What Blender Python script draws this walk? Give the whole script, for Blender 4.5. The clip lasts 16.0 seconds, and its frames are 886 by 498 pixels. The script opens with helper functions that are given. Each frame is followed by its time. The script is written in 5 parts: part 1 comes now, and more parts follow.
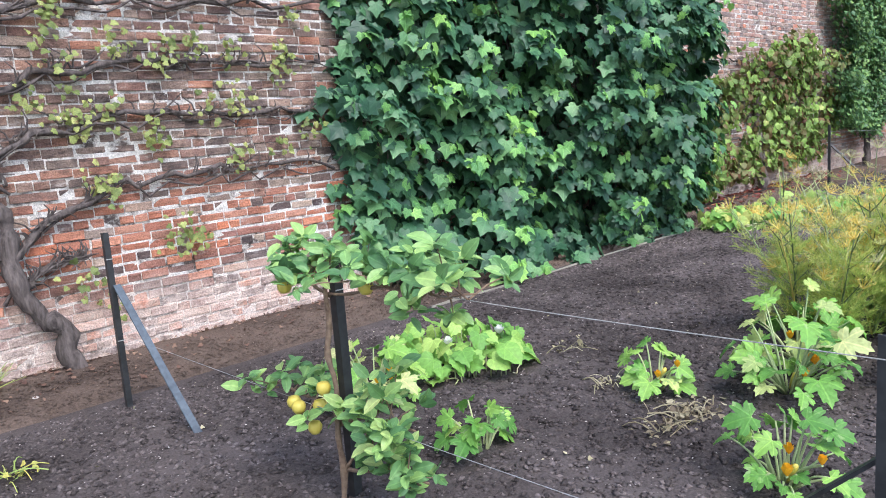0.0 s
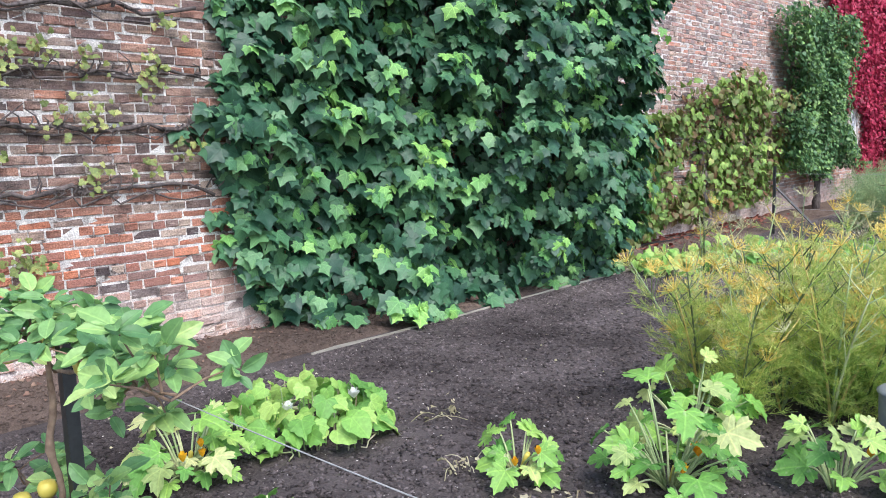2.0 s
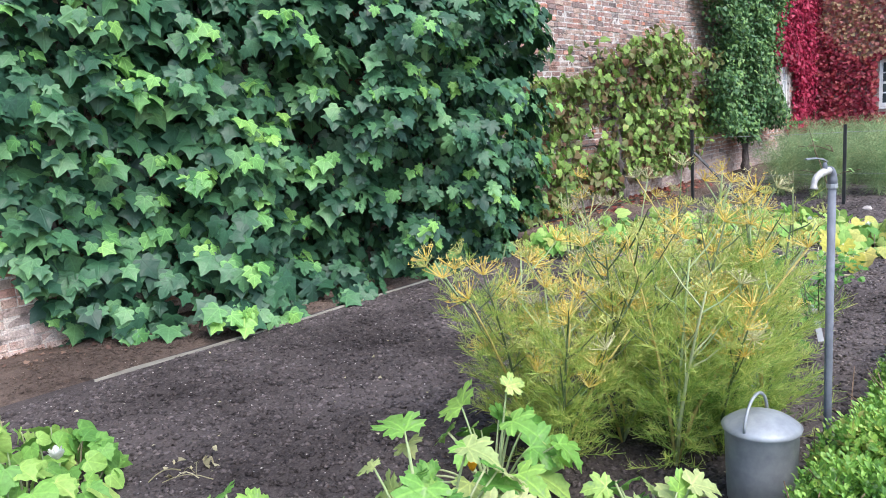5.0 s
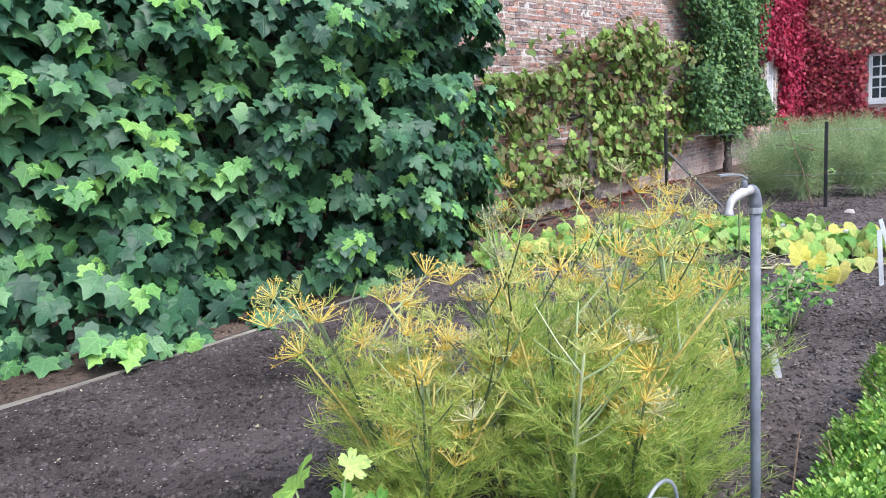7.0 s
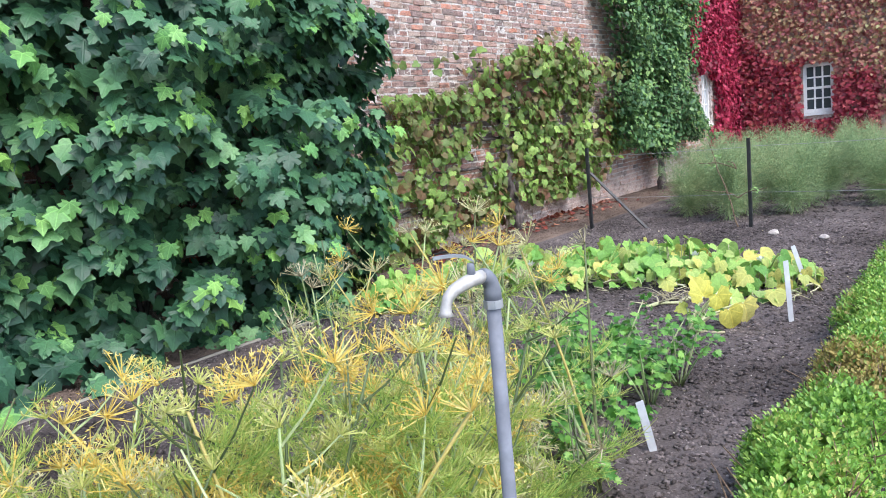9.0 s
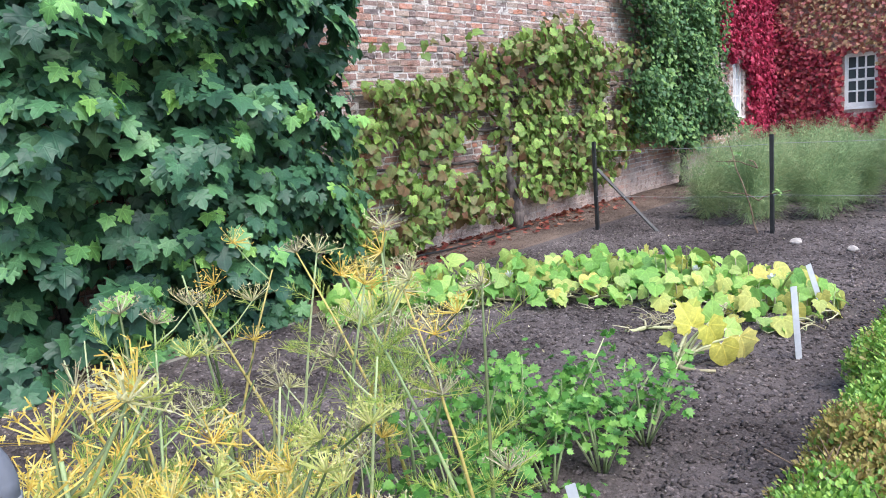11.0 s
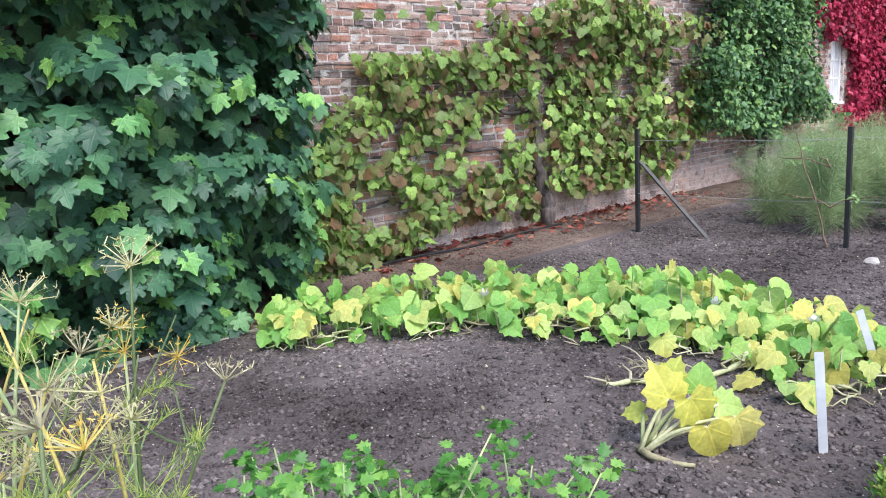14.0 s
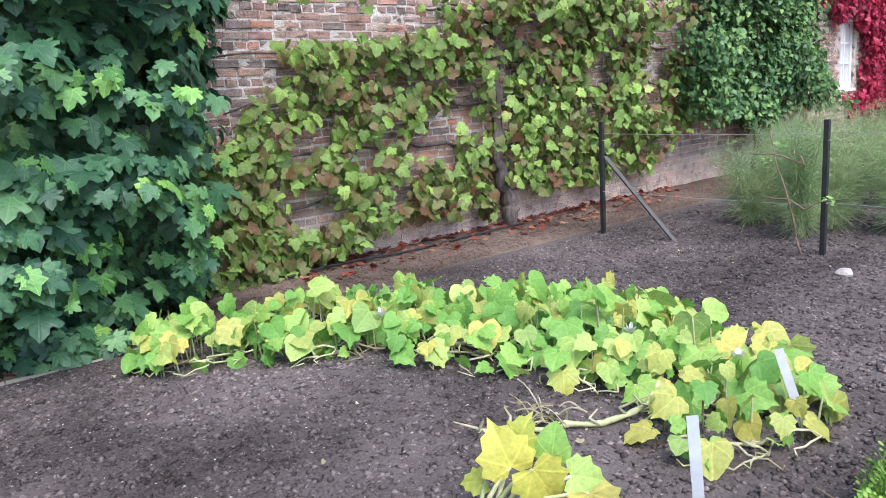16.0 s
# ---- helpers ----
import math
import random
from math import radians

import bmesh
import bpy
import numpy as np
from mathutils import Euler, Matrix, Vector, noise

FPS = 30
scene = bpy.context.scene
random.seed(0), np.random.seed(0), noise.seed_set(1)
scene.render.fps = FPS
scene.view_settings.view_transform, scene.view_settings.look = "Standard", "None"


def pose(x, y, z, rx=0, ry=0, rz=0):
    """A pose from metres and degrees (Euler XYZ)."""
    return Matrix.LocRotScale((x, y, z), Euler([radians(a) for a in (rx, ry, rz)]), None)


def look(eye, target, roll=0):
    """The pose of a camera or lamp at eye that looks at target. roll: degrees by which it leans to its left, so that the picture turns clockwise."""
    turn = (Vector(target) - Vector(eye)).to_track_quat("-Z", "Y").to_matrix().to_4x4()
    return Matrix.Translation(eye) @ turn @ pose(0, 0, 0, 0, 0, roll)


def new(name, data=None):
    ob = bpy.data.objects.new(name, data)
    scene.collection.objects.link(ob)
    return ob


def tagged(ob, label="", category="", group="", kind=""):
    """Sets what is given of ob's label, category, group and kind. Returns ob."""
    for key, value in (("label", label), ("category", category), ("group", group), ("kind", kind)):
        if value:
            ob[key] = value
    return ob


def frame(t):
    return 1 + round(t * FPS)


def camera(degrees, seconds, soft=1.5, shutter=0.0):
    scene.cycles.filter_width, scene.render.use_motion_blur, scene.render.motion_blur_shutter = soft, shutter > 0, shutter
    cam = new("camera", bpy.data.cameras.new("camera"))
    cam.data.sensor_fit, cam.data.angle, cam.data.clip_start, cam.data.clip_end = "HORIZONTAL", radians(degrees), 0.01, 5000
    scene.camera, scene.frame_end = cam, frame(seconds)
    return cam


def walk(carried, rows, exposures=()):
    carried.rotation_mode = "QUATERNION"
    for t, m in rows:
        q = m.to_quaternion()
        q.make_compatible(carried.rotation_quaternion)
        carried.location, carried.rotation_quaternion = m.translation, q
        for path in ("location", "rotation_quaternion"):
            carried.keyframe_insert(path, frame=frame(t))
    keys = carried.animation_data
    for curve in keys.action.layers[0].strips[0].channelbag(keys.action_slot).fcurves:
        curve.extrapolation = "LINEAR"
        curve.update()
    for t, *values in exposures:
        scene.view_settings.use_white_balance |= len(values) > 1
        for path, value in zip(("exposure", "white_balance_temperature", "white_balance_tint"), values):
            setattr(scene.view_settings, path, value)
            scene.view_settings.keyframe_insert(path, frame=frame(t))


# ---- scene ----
cam = camera(60.2, 16.0, soft=0.95)
METRES, EYE, TILT, LEAN, TURN = 7.8, 1.56, -9.2, 4.2, -44.7
ROWS = [
    (0.0, 0.0, 0.0, 0.0, -0.0, 0.0, -0.0),
    (0.5, 0.024, 0.018, 0.0049, 0.21, 0.22, -0.97),
    (1.0, 0.0397, 0.046, 0.0102, -0.04, 0.65, -1.77),
    (1.5, 0.0557, 0.0674, 0.0164, -0.86, 1.16, -2.15),
    (2.0, 0.0852, 0.0842, 0.0216, -2.26, 1.74, -2.1),
    (2.5, 0.1105, 0.1037, 0.0265, -4.29, 1.97, -1.69),
    (3.0, 0.1264, 0.1339, 0.0309, -5.61, 1.94, -1.07),
    (3.5, 0.1405, 0.1533, 0.0338, -6.28, 1.54, -0.33),
    (4.0, 0.1691, 0.1703, 0.0356, -5.95, 0.88, 0.14),
    (6.5, 0.2796, 0.2624, 0.055, -4.48, -0.57, 0.22),
    (7.0, 0.297, 0.2878, 0.0595, -5.14, -0.3, 0.74),
    (7.5, 0.3172, 0.3085, 0.066, -5.96, 0.06, 1.2),
    (8.0, 0.3477, 0.3212, 0.07, -6.01, 0.41, 1.68),
    (8.5, 0.3711, 0.3328, 0.076, -6.74, 0.7, 2.16),
    (9.0, 0.3947, 0.36, 0.0818, -7.7, 0.9, 2.53),
    (9.5, 0.4144, 0.3835, 0.0872, -8.21, 0.89, 2.76),
    (12.0, 0.5243, 0.4969, 0.1103, -1.31, -0.89, -0.52),
    (12.5, 0.5483, 0.5173, 0.1167, 0.51, -1.19, -1.16),
    (13.0, 0.5627, 0.5491, 0.1212, 1.87, -1.46, -1.44),
    (13.5, 0.5745, 0.573, 0.1259, 2.09, -1.65, -1.36),
    (14.0, 0.6005, 0.5881, 0.1287, 1.85, -1.65, -1.19),
    (14.5, 0.63, 0.6015, 0.1372, 1.56, -1.62, -1.03),
    (15.0, 0.6522, 0.6258, 0.1394, 1.61, -1.88, -0.97),
    (15.5, 0.6718, 0.651, 0.1452, 2.29, -2.23, -1.11),
    (16.0, 0.6997, 0.6692, 0.1489, 3.98, -2.7, -1.26),
]
walk(cam, [(t, pose(0, 0, EYE, TILT, LEAN, TURN) @ pose(METRES * x, METRES * y, METRES * z, 90 + pitch, roll, yaw)) for t, x, y, z, yaw, pitch, roll in ROWS], exposures=[(0.0, 1.53, 6350, 12), (16.0, 1.53, 6350, 12)])

# ---- world and light ----
world = bpy.data.worlds.new("sky")
scene.world = world
world.use_nodes = True
wn = world.node_tree.nodes
sky = wn.new("ShaderNodeTexSky")
sky.sky_type = "NISHITA"
sky.sun_disc = False
SUN_EL, SUN_AZ = radians(54), radians(198)
sky.sun_elevation, sky.sun_rotation = SUN_EL, SUN_AZ
sky.air_density, sky.dust_density, sky.ozone_density = 1.0, 1.5, 1.0
world.node_tree.links.new(sky.outputs[0], wn["Background"].inputs[0])
wn["Background"].inputs[1].default_value = 0.142
sun = new("sun", bpy.data.lights.new("sun", "SUN"))
sun.data.energy, sun.data.angle, sun.data.color = 1.25, radians(40), (1.0, 0.98, 0.95)
sun.matrix_world = look((math.sin(SUN_AZ) * math.cos(SUN_EL) * 50, math.cos(SUN_AZ) * math.cos(SUN_EL) * 50, math.sin(SUN_EL) * 50), (0, 0, 0))
rng = np.random.default_rng(7)


# ---- materials ----
def material(name, rough=0.7, metal=0.0, spec=0.3):
    m = bpy.data.materials.new(name)
    m.use_nodes = True
    b = m.node_tree.nodes["Principled BSDF"]
    b.inputs["Roughness"].default_value = rough
    b.inputs["Metallic"].default_value = metal
    b.inputs["Specular IOR Level"].default_value = spec
    return m, m.node_tree.nodes, m.node_tree.links, b


def ramp(nodes, stops, mode="LINEAR"):
    r = nodes.new("ShaderNodeValToRGB")
    r.color_ramp.interpolation = mode
    e = r.color_ramp.elements
    while len(e) < len(stops):
        e.new(0.5)
    for el, (p, c) in zip(e, stops):
        el.position = p
        el.color = (*c, 1) if len(c) == 3 else (c[0], c[0], c[0], 1)
    return r


def noise_tex(nodes, links, scale, detail=4.0, rough=0.6, coord=None):
    n = nodes.new("ShaderNodeTexNoise")
    n.inputs["Scale"].default_value, n.inputs["Detail"].default_value, n.inputs["Roughness"].default_value = scale, detail, rough
    if coord is not None:
        links.new(coord, n.inputs["Vector"])
    return n


def mixed(nodes, links, a, b, fac, blend="MIX"):
    """Mix of two colours; each of a, b, fac is a socket or a value."""
    x = nodes.new("ShaderNodeMix")
    x.data_type, x.blend_type = "RGBA", blend
    for sock, v in ((x.inputs[0], fac), (x.inputs[6], a), (x.inputs[7], b)):
        if isinstance(v, (int, float)):
            sock.default_value = v
        elif isinstance(v, tuple):
            sock.default_value = (*v, 1)
        else:
            links.new(v, sock)
    return x.outputs[2]


def calc(nodes, links, op, a, b):
    x = nodes.new("ShaderNodeMath")
    x.operation = op
    for sock, v in ((x.inputs[0], a), (x.inputs[1], b)):
        if isinstance(v, (int, float)):
            sock.default_value = v
        else:
            links.new(v, sock)
    return x.outputs[0]


def bump(nodes, links, b, height, strength, distance):
    n = nodes.new("ShaderNodeBump")
    n.inputs["Strength"].default_value, n.inputs["Distance"].default_value = strength, distance
    links.new(height, n.inputs["Height"])
    links.new(n.outputs[0], b.inputs["Normal"])


def one_of_many(nodes, links):
    """A random number of its own for every loose piece, single object or island."""
    info, geo = nodes.new("ShaderNodeObjectInfo"), nodes.new("ShaderNodeNewGeometry")
    s = calc(nodes, links, "ADD", info.outputs["Random"], geo.outputs["Random Per Island"])
    return calc(nodes, links, "FRACT", s, 0.0)


def leaf_material(name, stops, rough=0.5, glow=0.25, spec=0.35, spots=None, veins=0.0):
    m, n, l, b = material(name, rough, spec=spec)
    geo = n.new("ShaderNodeNewGeometry")
    r = one_of_many(n, l)
    big = noise_tex(n, l, 1.3, 2.0, coord=geo.outputs["Position"])
    fine = noise_tex(n, l, 60.0, 3.0, coord=geo.outputs["Position"])
    pick = calc(n, l, "ADD", calc(n, l, "MULTIPLY", r, 0.8), calc(n, l, "MULTIPLY", calc(n, l, "SUBTRACT", big.outputs[0], 0.4), 0.9))
    c = ramp(n, stops)
    l.new(pick, c.inputs[0])
    tone = ramp(n, [(0.3, (0.84,)), (0.7, (1.14,))])
    l.new(fine.outputs[0], tone.inputs[0])
    col = mixed(n, l, c.outputs[0], tone.outputs[0], 1.0, "MULTIPLY")
    if spots:
        s = noise_tex(n, l, 22.0, 3.0, coord=geo.outputs["Position"])
        k = ramp(n, [(0.58, (0.0,)), (0.68, (1.0,))])
        l.new(s.outputs[0], k.inputs[0])
        col = mixed(n, l, col, spots, k.outputs[0])
    height = fine.outputs[0]
    if veins:
        # ribs that fan out from the stalk
        uv, sep, rad = n.new("ShaderNodeUVMap"), n.new("ShaderNodeSeparateXYZ"), n.new("ShaderNodeVectorMath")
        rad.operation = "LENGTH"
        l.new(uv.outputs[0], sep.inputs[0])
        l.new(uv.outputs[0], rad.inputs[0])
        ang = calc(n, l, "ARCTAN2", calc(n, l, "ABSOLUTE", sep.outputs[0], 0.0), sep.outputs[1])
        off = calc(n, l, "MULTIPLY", calc(n, l, "PINGPONG", ang, 0.42), rad.outputs["Value"])
        rib = ramp(n, [(0.004, (1.0,)), (0.04, (0.0,))])
        l.new(off, rib.inputs[0])
        pale = mixed(n, l, col, (1.7, 1.55, 1.5), 1.0, "MULTIPLY")
        col = mixed(n, l, col, pale, calc(n, l, "MULTIPLY", rib.outputs[0], veins))
        height = calc(n, l, "SUBTRACT", height, calc(n, l, "MULTIPLY", rib.outputs[0], 0.8))
    l.new(col, b.inputs["Base Color"])
    bump(n, l, b, height, 0.35, 0.005)
    t = n.new("ShaderNodeBsdfTranslucent")
    l.new(col, t.inputs[0])
    x = n.new("ShaderNodeMixShader")
    x.inputs[0].default_value = glow
    l.new(b.outputs[0], x.inputs[1])
    l.new(t.outputs[0], x.inputs[2])
    l.new(x.outputs[0], n["Material Output"].inputs[0])
    return m


def plain_material(name, c0, c1, scale=20.0, rough=0.7, metal=0.0, strength=0.3, depth=0.004, spec=0.3, stretch=(1, 1, 1)):
    m, n, l, b = material(name, rough, metal, spec)
    tc, mp = n.new("ShaderNodeTexCoord"), n.new("ShaderNodeMapping")
    mp.inputs["Scale"].default_value = stretch
    l.new(tc.outputs["Object"], mp.inputs[0])
    t = noise_tex(n, l, scale, 6.0, coord=mp.outputs[0])
    w = noise_tex(n, l, scale * 0.15, 2.0, coord=mp.outputs[0])
    s = calc(n, l, "ADD", calc(n, l, "MULTIPLY", t.outputs[0], 0.6), calc(n, l, "MULTIPLY", w.outputs[0], 0.4))
    r = ramp(n, [(0.36, c0), (0.64, c1)])
    l.new(s, r.inputs[0])
    l.new(r.outputs[0], b.inputs["Base Color"])
    bump(n, l, b, t.outputs[0], strength, depth)
    return m


def soil_material(name, dark, light, litter, clod_tint=False):
    m, n, l, b = material(name, 0.92, spec=0.15)
    geo = n.new("ShaderNodeNewGeometry")
    p = geo.outputs["Position"]
    crumb, clod, wide = noise_tex(n, l, 70.0, 6.0, 0.7, p), noise_tex(n, l, 16.0, 4.0, 0.6, p), noise_tex(n, l, 0.9, 3.0, 0.6, p)
    s = calc(n, l, "ADD", calc(n, l, "MULTIPLY", crumb.outputs[0], 0.5), calc(n, l, "MULTIPLY", wide.outputs[0], 0.5))
    r = ramp(n, [(0.36, dark), (0.62, light)])
    l.new(s, r.inputs[0])
    # the soil past the fennel has dried paler
    xyz = n.new("ShaderNodeSeparateXYZ")
    l.new(p, xyz.inputs[0])
    dry = ramp(n, [(0.0, (1.0,)), (0.40, (1.0,)), (0.52, (1.5,)), (1.0, (1.35,))])
    l.new(calc(n, l, "DIVIDE", calc(n, l, "ADD", xyz.outputs[0], calc(n, l, "MULTIPLY", wide.outputs[0], 1.5)), 16.0), dry.inputs[0])
    earth = mixed(n, l, r.outputs[0], dry.outputs[0], 1.0, "MULTIPLY")
    v = n.new("ShaderNodeTexVoronoi")
    v.inputs["Scale"].default_value = 34.0
    l.new(p, v.inputs["Vector"])
    few = ramp(n, [(0.10, (1.0,)), (0.16, (0.0,))])
    l.new(v.outputs["Distance"], few.inputs[0])
    pick = n.new("ShaderNodeSeparateColor")
    l.new(v.outputs["Color"], pick.inputs[0])
    rare = ramp(n, [(0.80, (0.0,)), (0.84, (1.0,))])
    l.new(pick.outputs[0], rare.inputs[0])
    k = calc(n, l, "MULTIPLY", few.outputs[0], rare.outputs[0])
    l.new(mixed(n, l, earth, litter, k), b.inputs["Base Color"])
    h = calc(n, l, "ADD", calc(n, l, "MULTIPLY", crumb.outputs[0], 0.4), clod.outputs[0])
    if clod_tint:
        tint = ramp(n, [(0.0, (0.5,)), (0.6, (1.0,)), (1.0, (1.8,))])
        l.new(one_of_many(n, l), tint.inputs[0])
        l.new(mixed(n, l, earth, tint.outputs[0], 1.0, "MULTIPLY"), b.inputs["Base Color"])
    bump(n, l, b, h, 0.8, 0.02)
    return m


def brick_material(name, mortar=False):
    m, n, l, b = material(name, 0.9, spec=0.15)
    geo = n.new("ShaderNodeNewGeometry")
    p = geo.outputs["Position"]
    xyz = n.new("ShaderNodeSeparateXYZ")
    l.new(p, xyz.inputs[0])
    grain, patch, wide = noise_tex(n, l, 90.0, 5.0, 0.7, p), noise_tex(n, l, 9.0, 4.0, 0.65, p), noise_tex(n, l, 0.75, 3.0, 0.6, p)
    if mortar:
        base = ramp(n, [(0.36, (0.12, 0.095, 0.085)), (0.47, (0.62, 0.58, 0.54)), (0.58, (0.80, 0.77, 0.73))])
        l.new(patch.outputs[0], base.inputs[0])
    else:
        base = ramp(n, [(0.0, (0.09, 0.07, 0.072)), (0.16, (0.25, 0.165, 0.145)), (0.32, (0.42, 0.19, 0.135)), (0.46, (0.40, 0.31, 0.26)),
                        (0.6, (0.66, 0.22, 0.115)), (0.74, (0.52, 0.40, 0.32)), (0.88, (0.38, 0.17, 0.13)), (1.0, (0.16, 0.125, 0.125))])
        l.new(one_of_many(n, l), base.inputs[0])
    # weathering: soot in uneven drifts, lime bloom low on the wall and in patches high up
    drift = calc(n, l, "ADD", wide.outputs[0], calc(n, l, "MULTIPLY", patch.outputs[0], 0.45))
    band = ramp(n, [(0.0, (0.1,)), (0.22, (0.12,)), (0.31, (0.95,)), (0.56, (0.9,)), (0.70, (0.5,)), (1.0, (0.4,))])
    l.new(calc(n, l, "DIVIDE", calc(n, l, "ADD", xyz.outputs[2], calc(n, l, "MULTIPLY", calc(n, l, "SUBTRACT", wide.outputs[0], 0.5), 1.2)), 4.0), band.inputs[0])
    grime = ramp(n, [(0.35, (0.085, 0.07, 0.065)), (0.50, (0.20, 0.145, 0.12)), (0.64, (0.38, 0.29, 0.23))])
    smear = noise_tex(n, l, 4.0, 5.0, 0.7, p)
    l.new(smear.outputs[0], grime.inputs[0])
    near_vine = ramp(n, [(0.0, (1.0,)), (0.22, (1.0,)), (0.36, (0.25,)), (0.62, (0.35,)), (0.75, (0.2,))])
    l.new(calc(n, l, "DIVIDE", xyz.outputs[0], 24.0), near_vine.inputs[0])
    soot = ramp(n, [(0.42, (0.45,)), (0.72, (1.0,))])
    l.new(drift, soot.inputs[0])
    k = calc(n, l, "MULTIPLY", calc(n, l, "MULTIPLY", soot.outputs[0], band.outputs[0]), near_vine.outputs[0])
    col = mixed(n, l, base.outputs[0], grime.outputs[0], calc(n, l, "MULTIPLY", k, 0.14 if mortar else 0.68))
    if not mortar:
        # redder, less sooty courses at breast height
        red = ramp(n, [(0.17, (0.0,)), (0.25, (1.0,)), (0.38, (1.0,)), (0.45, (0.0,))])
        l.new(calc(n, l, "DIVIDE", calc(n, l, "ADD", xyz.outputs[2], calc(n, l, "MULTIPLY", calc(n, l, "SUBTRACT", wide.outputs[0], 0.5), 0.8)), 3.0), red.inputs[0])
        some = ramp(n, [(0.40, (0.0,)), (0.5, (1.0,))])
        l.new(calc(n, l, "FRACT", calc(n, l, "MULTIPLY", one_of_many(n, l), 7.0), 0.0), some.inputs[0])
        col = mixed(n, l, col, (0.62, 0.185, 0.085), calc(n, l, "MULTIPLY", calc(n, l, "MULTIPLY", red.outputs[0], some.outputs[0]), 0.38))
    low = ramp(n, [(0.0, (1.0,)), (0.11, (0.85,)), (0.2, (0.0,))])
    l.new(calc(n, l, "DIVIDE", calc(n, l, "ADD", xyz.outputs[2], calc(n, l, "MULTIPLY", calc(n, l, "SUBTRACT", wide.outputs[0], 0.5), 0.9)), 3.0), low.inputs[0])
    bloom = ramp(n, [(0.34, (0.3,)), (0.56, (0.95,))])
    l.new(patch.outputs[0], bloom.inputs[0])
    col = mixed(n, l, col, (0.70, 0.56, 0.49), calc(n, l, "MULTIPLY", calc(n, l, "MULTIPLY", low.outputs[0], bloom.outputs[0]), 0.9))
    pale = ramp(n, [(0.0, (0.0,)), (0.34, (0.0,)), (0.44, (0.34,)), (0.62, (0.45,)), (1.0, (0.6,))])
    l.new(calc(n, l, "DIVIDE", xyz.outputs[0], 24.0), pale.inputs[0])
    col = mixed(n, l, col, (0.52, 0.43, 0.40), calc(n, l, "MULTIPLY", pale.outputs[0], bloom.outputs[0]))
    # old limewash and dark smears along the courses, part grime, part painted joint shadow
    mp = n.new("ShaderNodeMapping")
    mp.inputs["Scale"].default_value = (5.0, 5.0, 21.0)
    l.new(p, mp.inputs[0])
    streak = noise_tex(n, l, 1.0, 6.0, 0.7, mp.outputs[0])
    lime, dark_smear = ramp(n, [(0.58, (0.0,)), (0.70, (0.5,))]), ramp(n, [(0.36, (0.8,)), (0.50, (0.0,))])
    l.new(streak.outputs[0], lime.inputs[0])
    l.new(streak.outputs[0], dark_smear.inputs[0])
    col = mixed(n, l, col, (0.66, 0.62, 0.58), lime.outputs[0])
    if not mortar:
        col = mixed(n, l, col, (0.055, 0.045, 0.043), calc(n, l, "MULTIPLY", dark_smear.outputs[0], band.outputs[0]))
    tone = ramp(n, [(0.3, (0.6,)), (0.7, (1.42,))])
    l.new(grain.outputs[0], tone.inputs[0])
    l.new(mixed(n, l, col, tone.outputs[0], 1.0, "MULTIPLY"), b.inputs["Base Color"])
    h = calc(n, l, "ADD", grain.outputs[0], calc(n, l, "MULTIPLY", patch.outputs[0], 2.0))
    bump(n, l, b, h, 0.9, 0.02)
    return m


SOIL = soil_material("bed_soil", (0.022, 0.018, 0.017), (0.112, 0.094, 0.090), (0.45, 0.41, 0.38))
CLOD = soil_material("soil_clod", (0.026, 0.021, 0.020), (0.125, 0.105, 0.101), (0.45, 0.41, 0.38), True)
BORDER = soil_material("border_litter", (0.034, 0.024, 0.020), (0.165, 0.122, 0.098), (0.38, 0.32, 0.27))
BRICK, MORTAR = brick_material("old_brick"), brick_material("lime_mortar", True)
IVY = leaf_material("ivy_leaf", [(0.0, (0.016, 0.052, 0.032)), (0.35, (0.036, 0.108, 0.056)), (0.7, (0.072, 0.188, 0.082)), (1.0, (0.17, 0.35, 0.13))], 0.45, 0.15, 0.42, veins=0.4)
IVYNEW = leaf_material("young_ivy_leaf", [(0.0, (0.10, 0.27, 0.09)), (0.5, (0.19, 0.43, 0.12)), (1.0, (0.31, 0.56, 0.13))], 0.42, 0.3, veins=0.7)
GRAPE = leaf_material("vine_leaf", [(0.0, (0.17, 0.075, 0.045)), (0.22, (0.15, 0.13, 0.05)), (0.48, (0.135, 0.22, 0.06)), (0.78, (0.22, 0.36, 0.08)), (0.94, (0.32, 0.48, 0.11)), (1.0, (0.42, 0.47, 0.15))], 0.5, 0.25, spots=(0.16, 0.085, 0.04), veins=0.7)
OLDVINE = leaf_material("yellowing_leaf", [(0.0, (0.13, 0.18, 0.06)), (0.6, (0.27, 0.33, 0.10)), (1.0, (0.46, 0.48, 0.17))], 0.55, 0.3, spots=(0.17, 0.10, 0.05), veins=0.7)
PEAR = leaf_material("wall_tree_leaf", [(0.0, (0.04, 0.10, 0.045)), (0.5, (0.095, 0.205, 0.08)), (1.0, (0.24, 0.39, 0.12))], 0.42, 0.2)
CRIMSON = leaf_material("crimson_leaf", [(0.0, (0.15, 0.014, 0.032)), (0.5, (0.42, 0.032, 0.085)), (1.0, (0.62, 0.09, 0.16))], 0.5, 0.28)
DULLRED = leaf_material("dull_crimson_leaf", [(0.0, (0.15, 0.016, 0.032)), (0.5, (0.36, 0.042, 0.07)), (1.0, (0.52, 0.13, 0.11))], 0.5, 0.25)
BRONZE = leaf_material("bronze_leaf", [(0.0, (0.26, 0.06, 0.07)), (0.35, (0.42, 0.15, 0.13)), (0.65, (0.50, 0.29, 0.17)), (1.0, (0.42, 0.42, 0.19))], 0.5, 0.25)
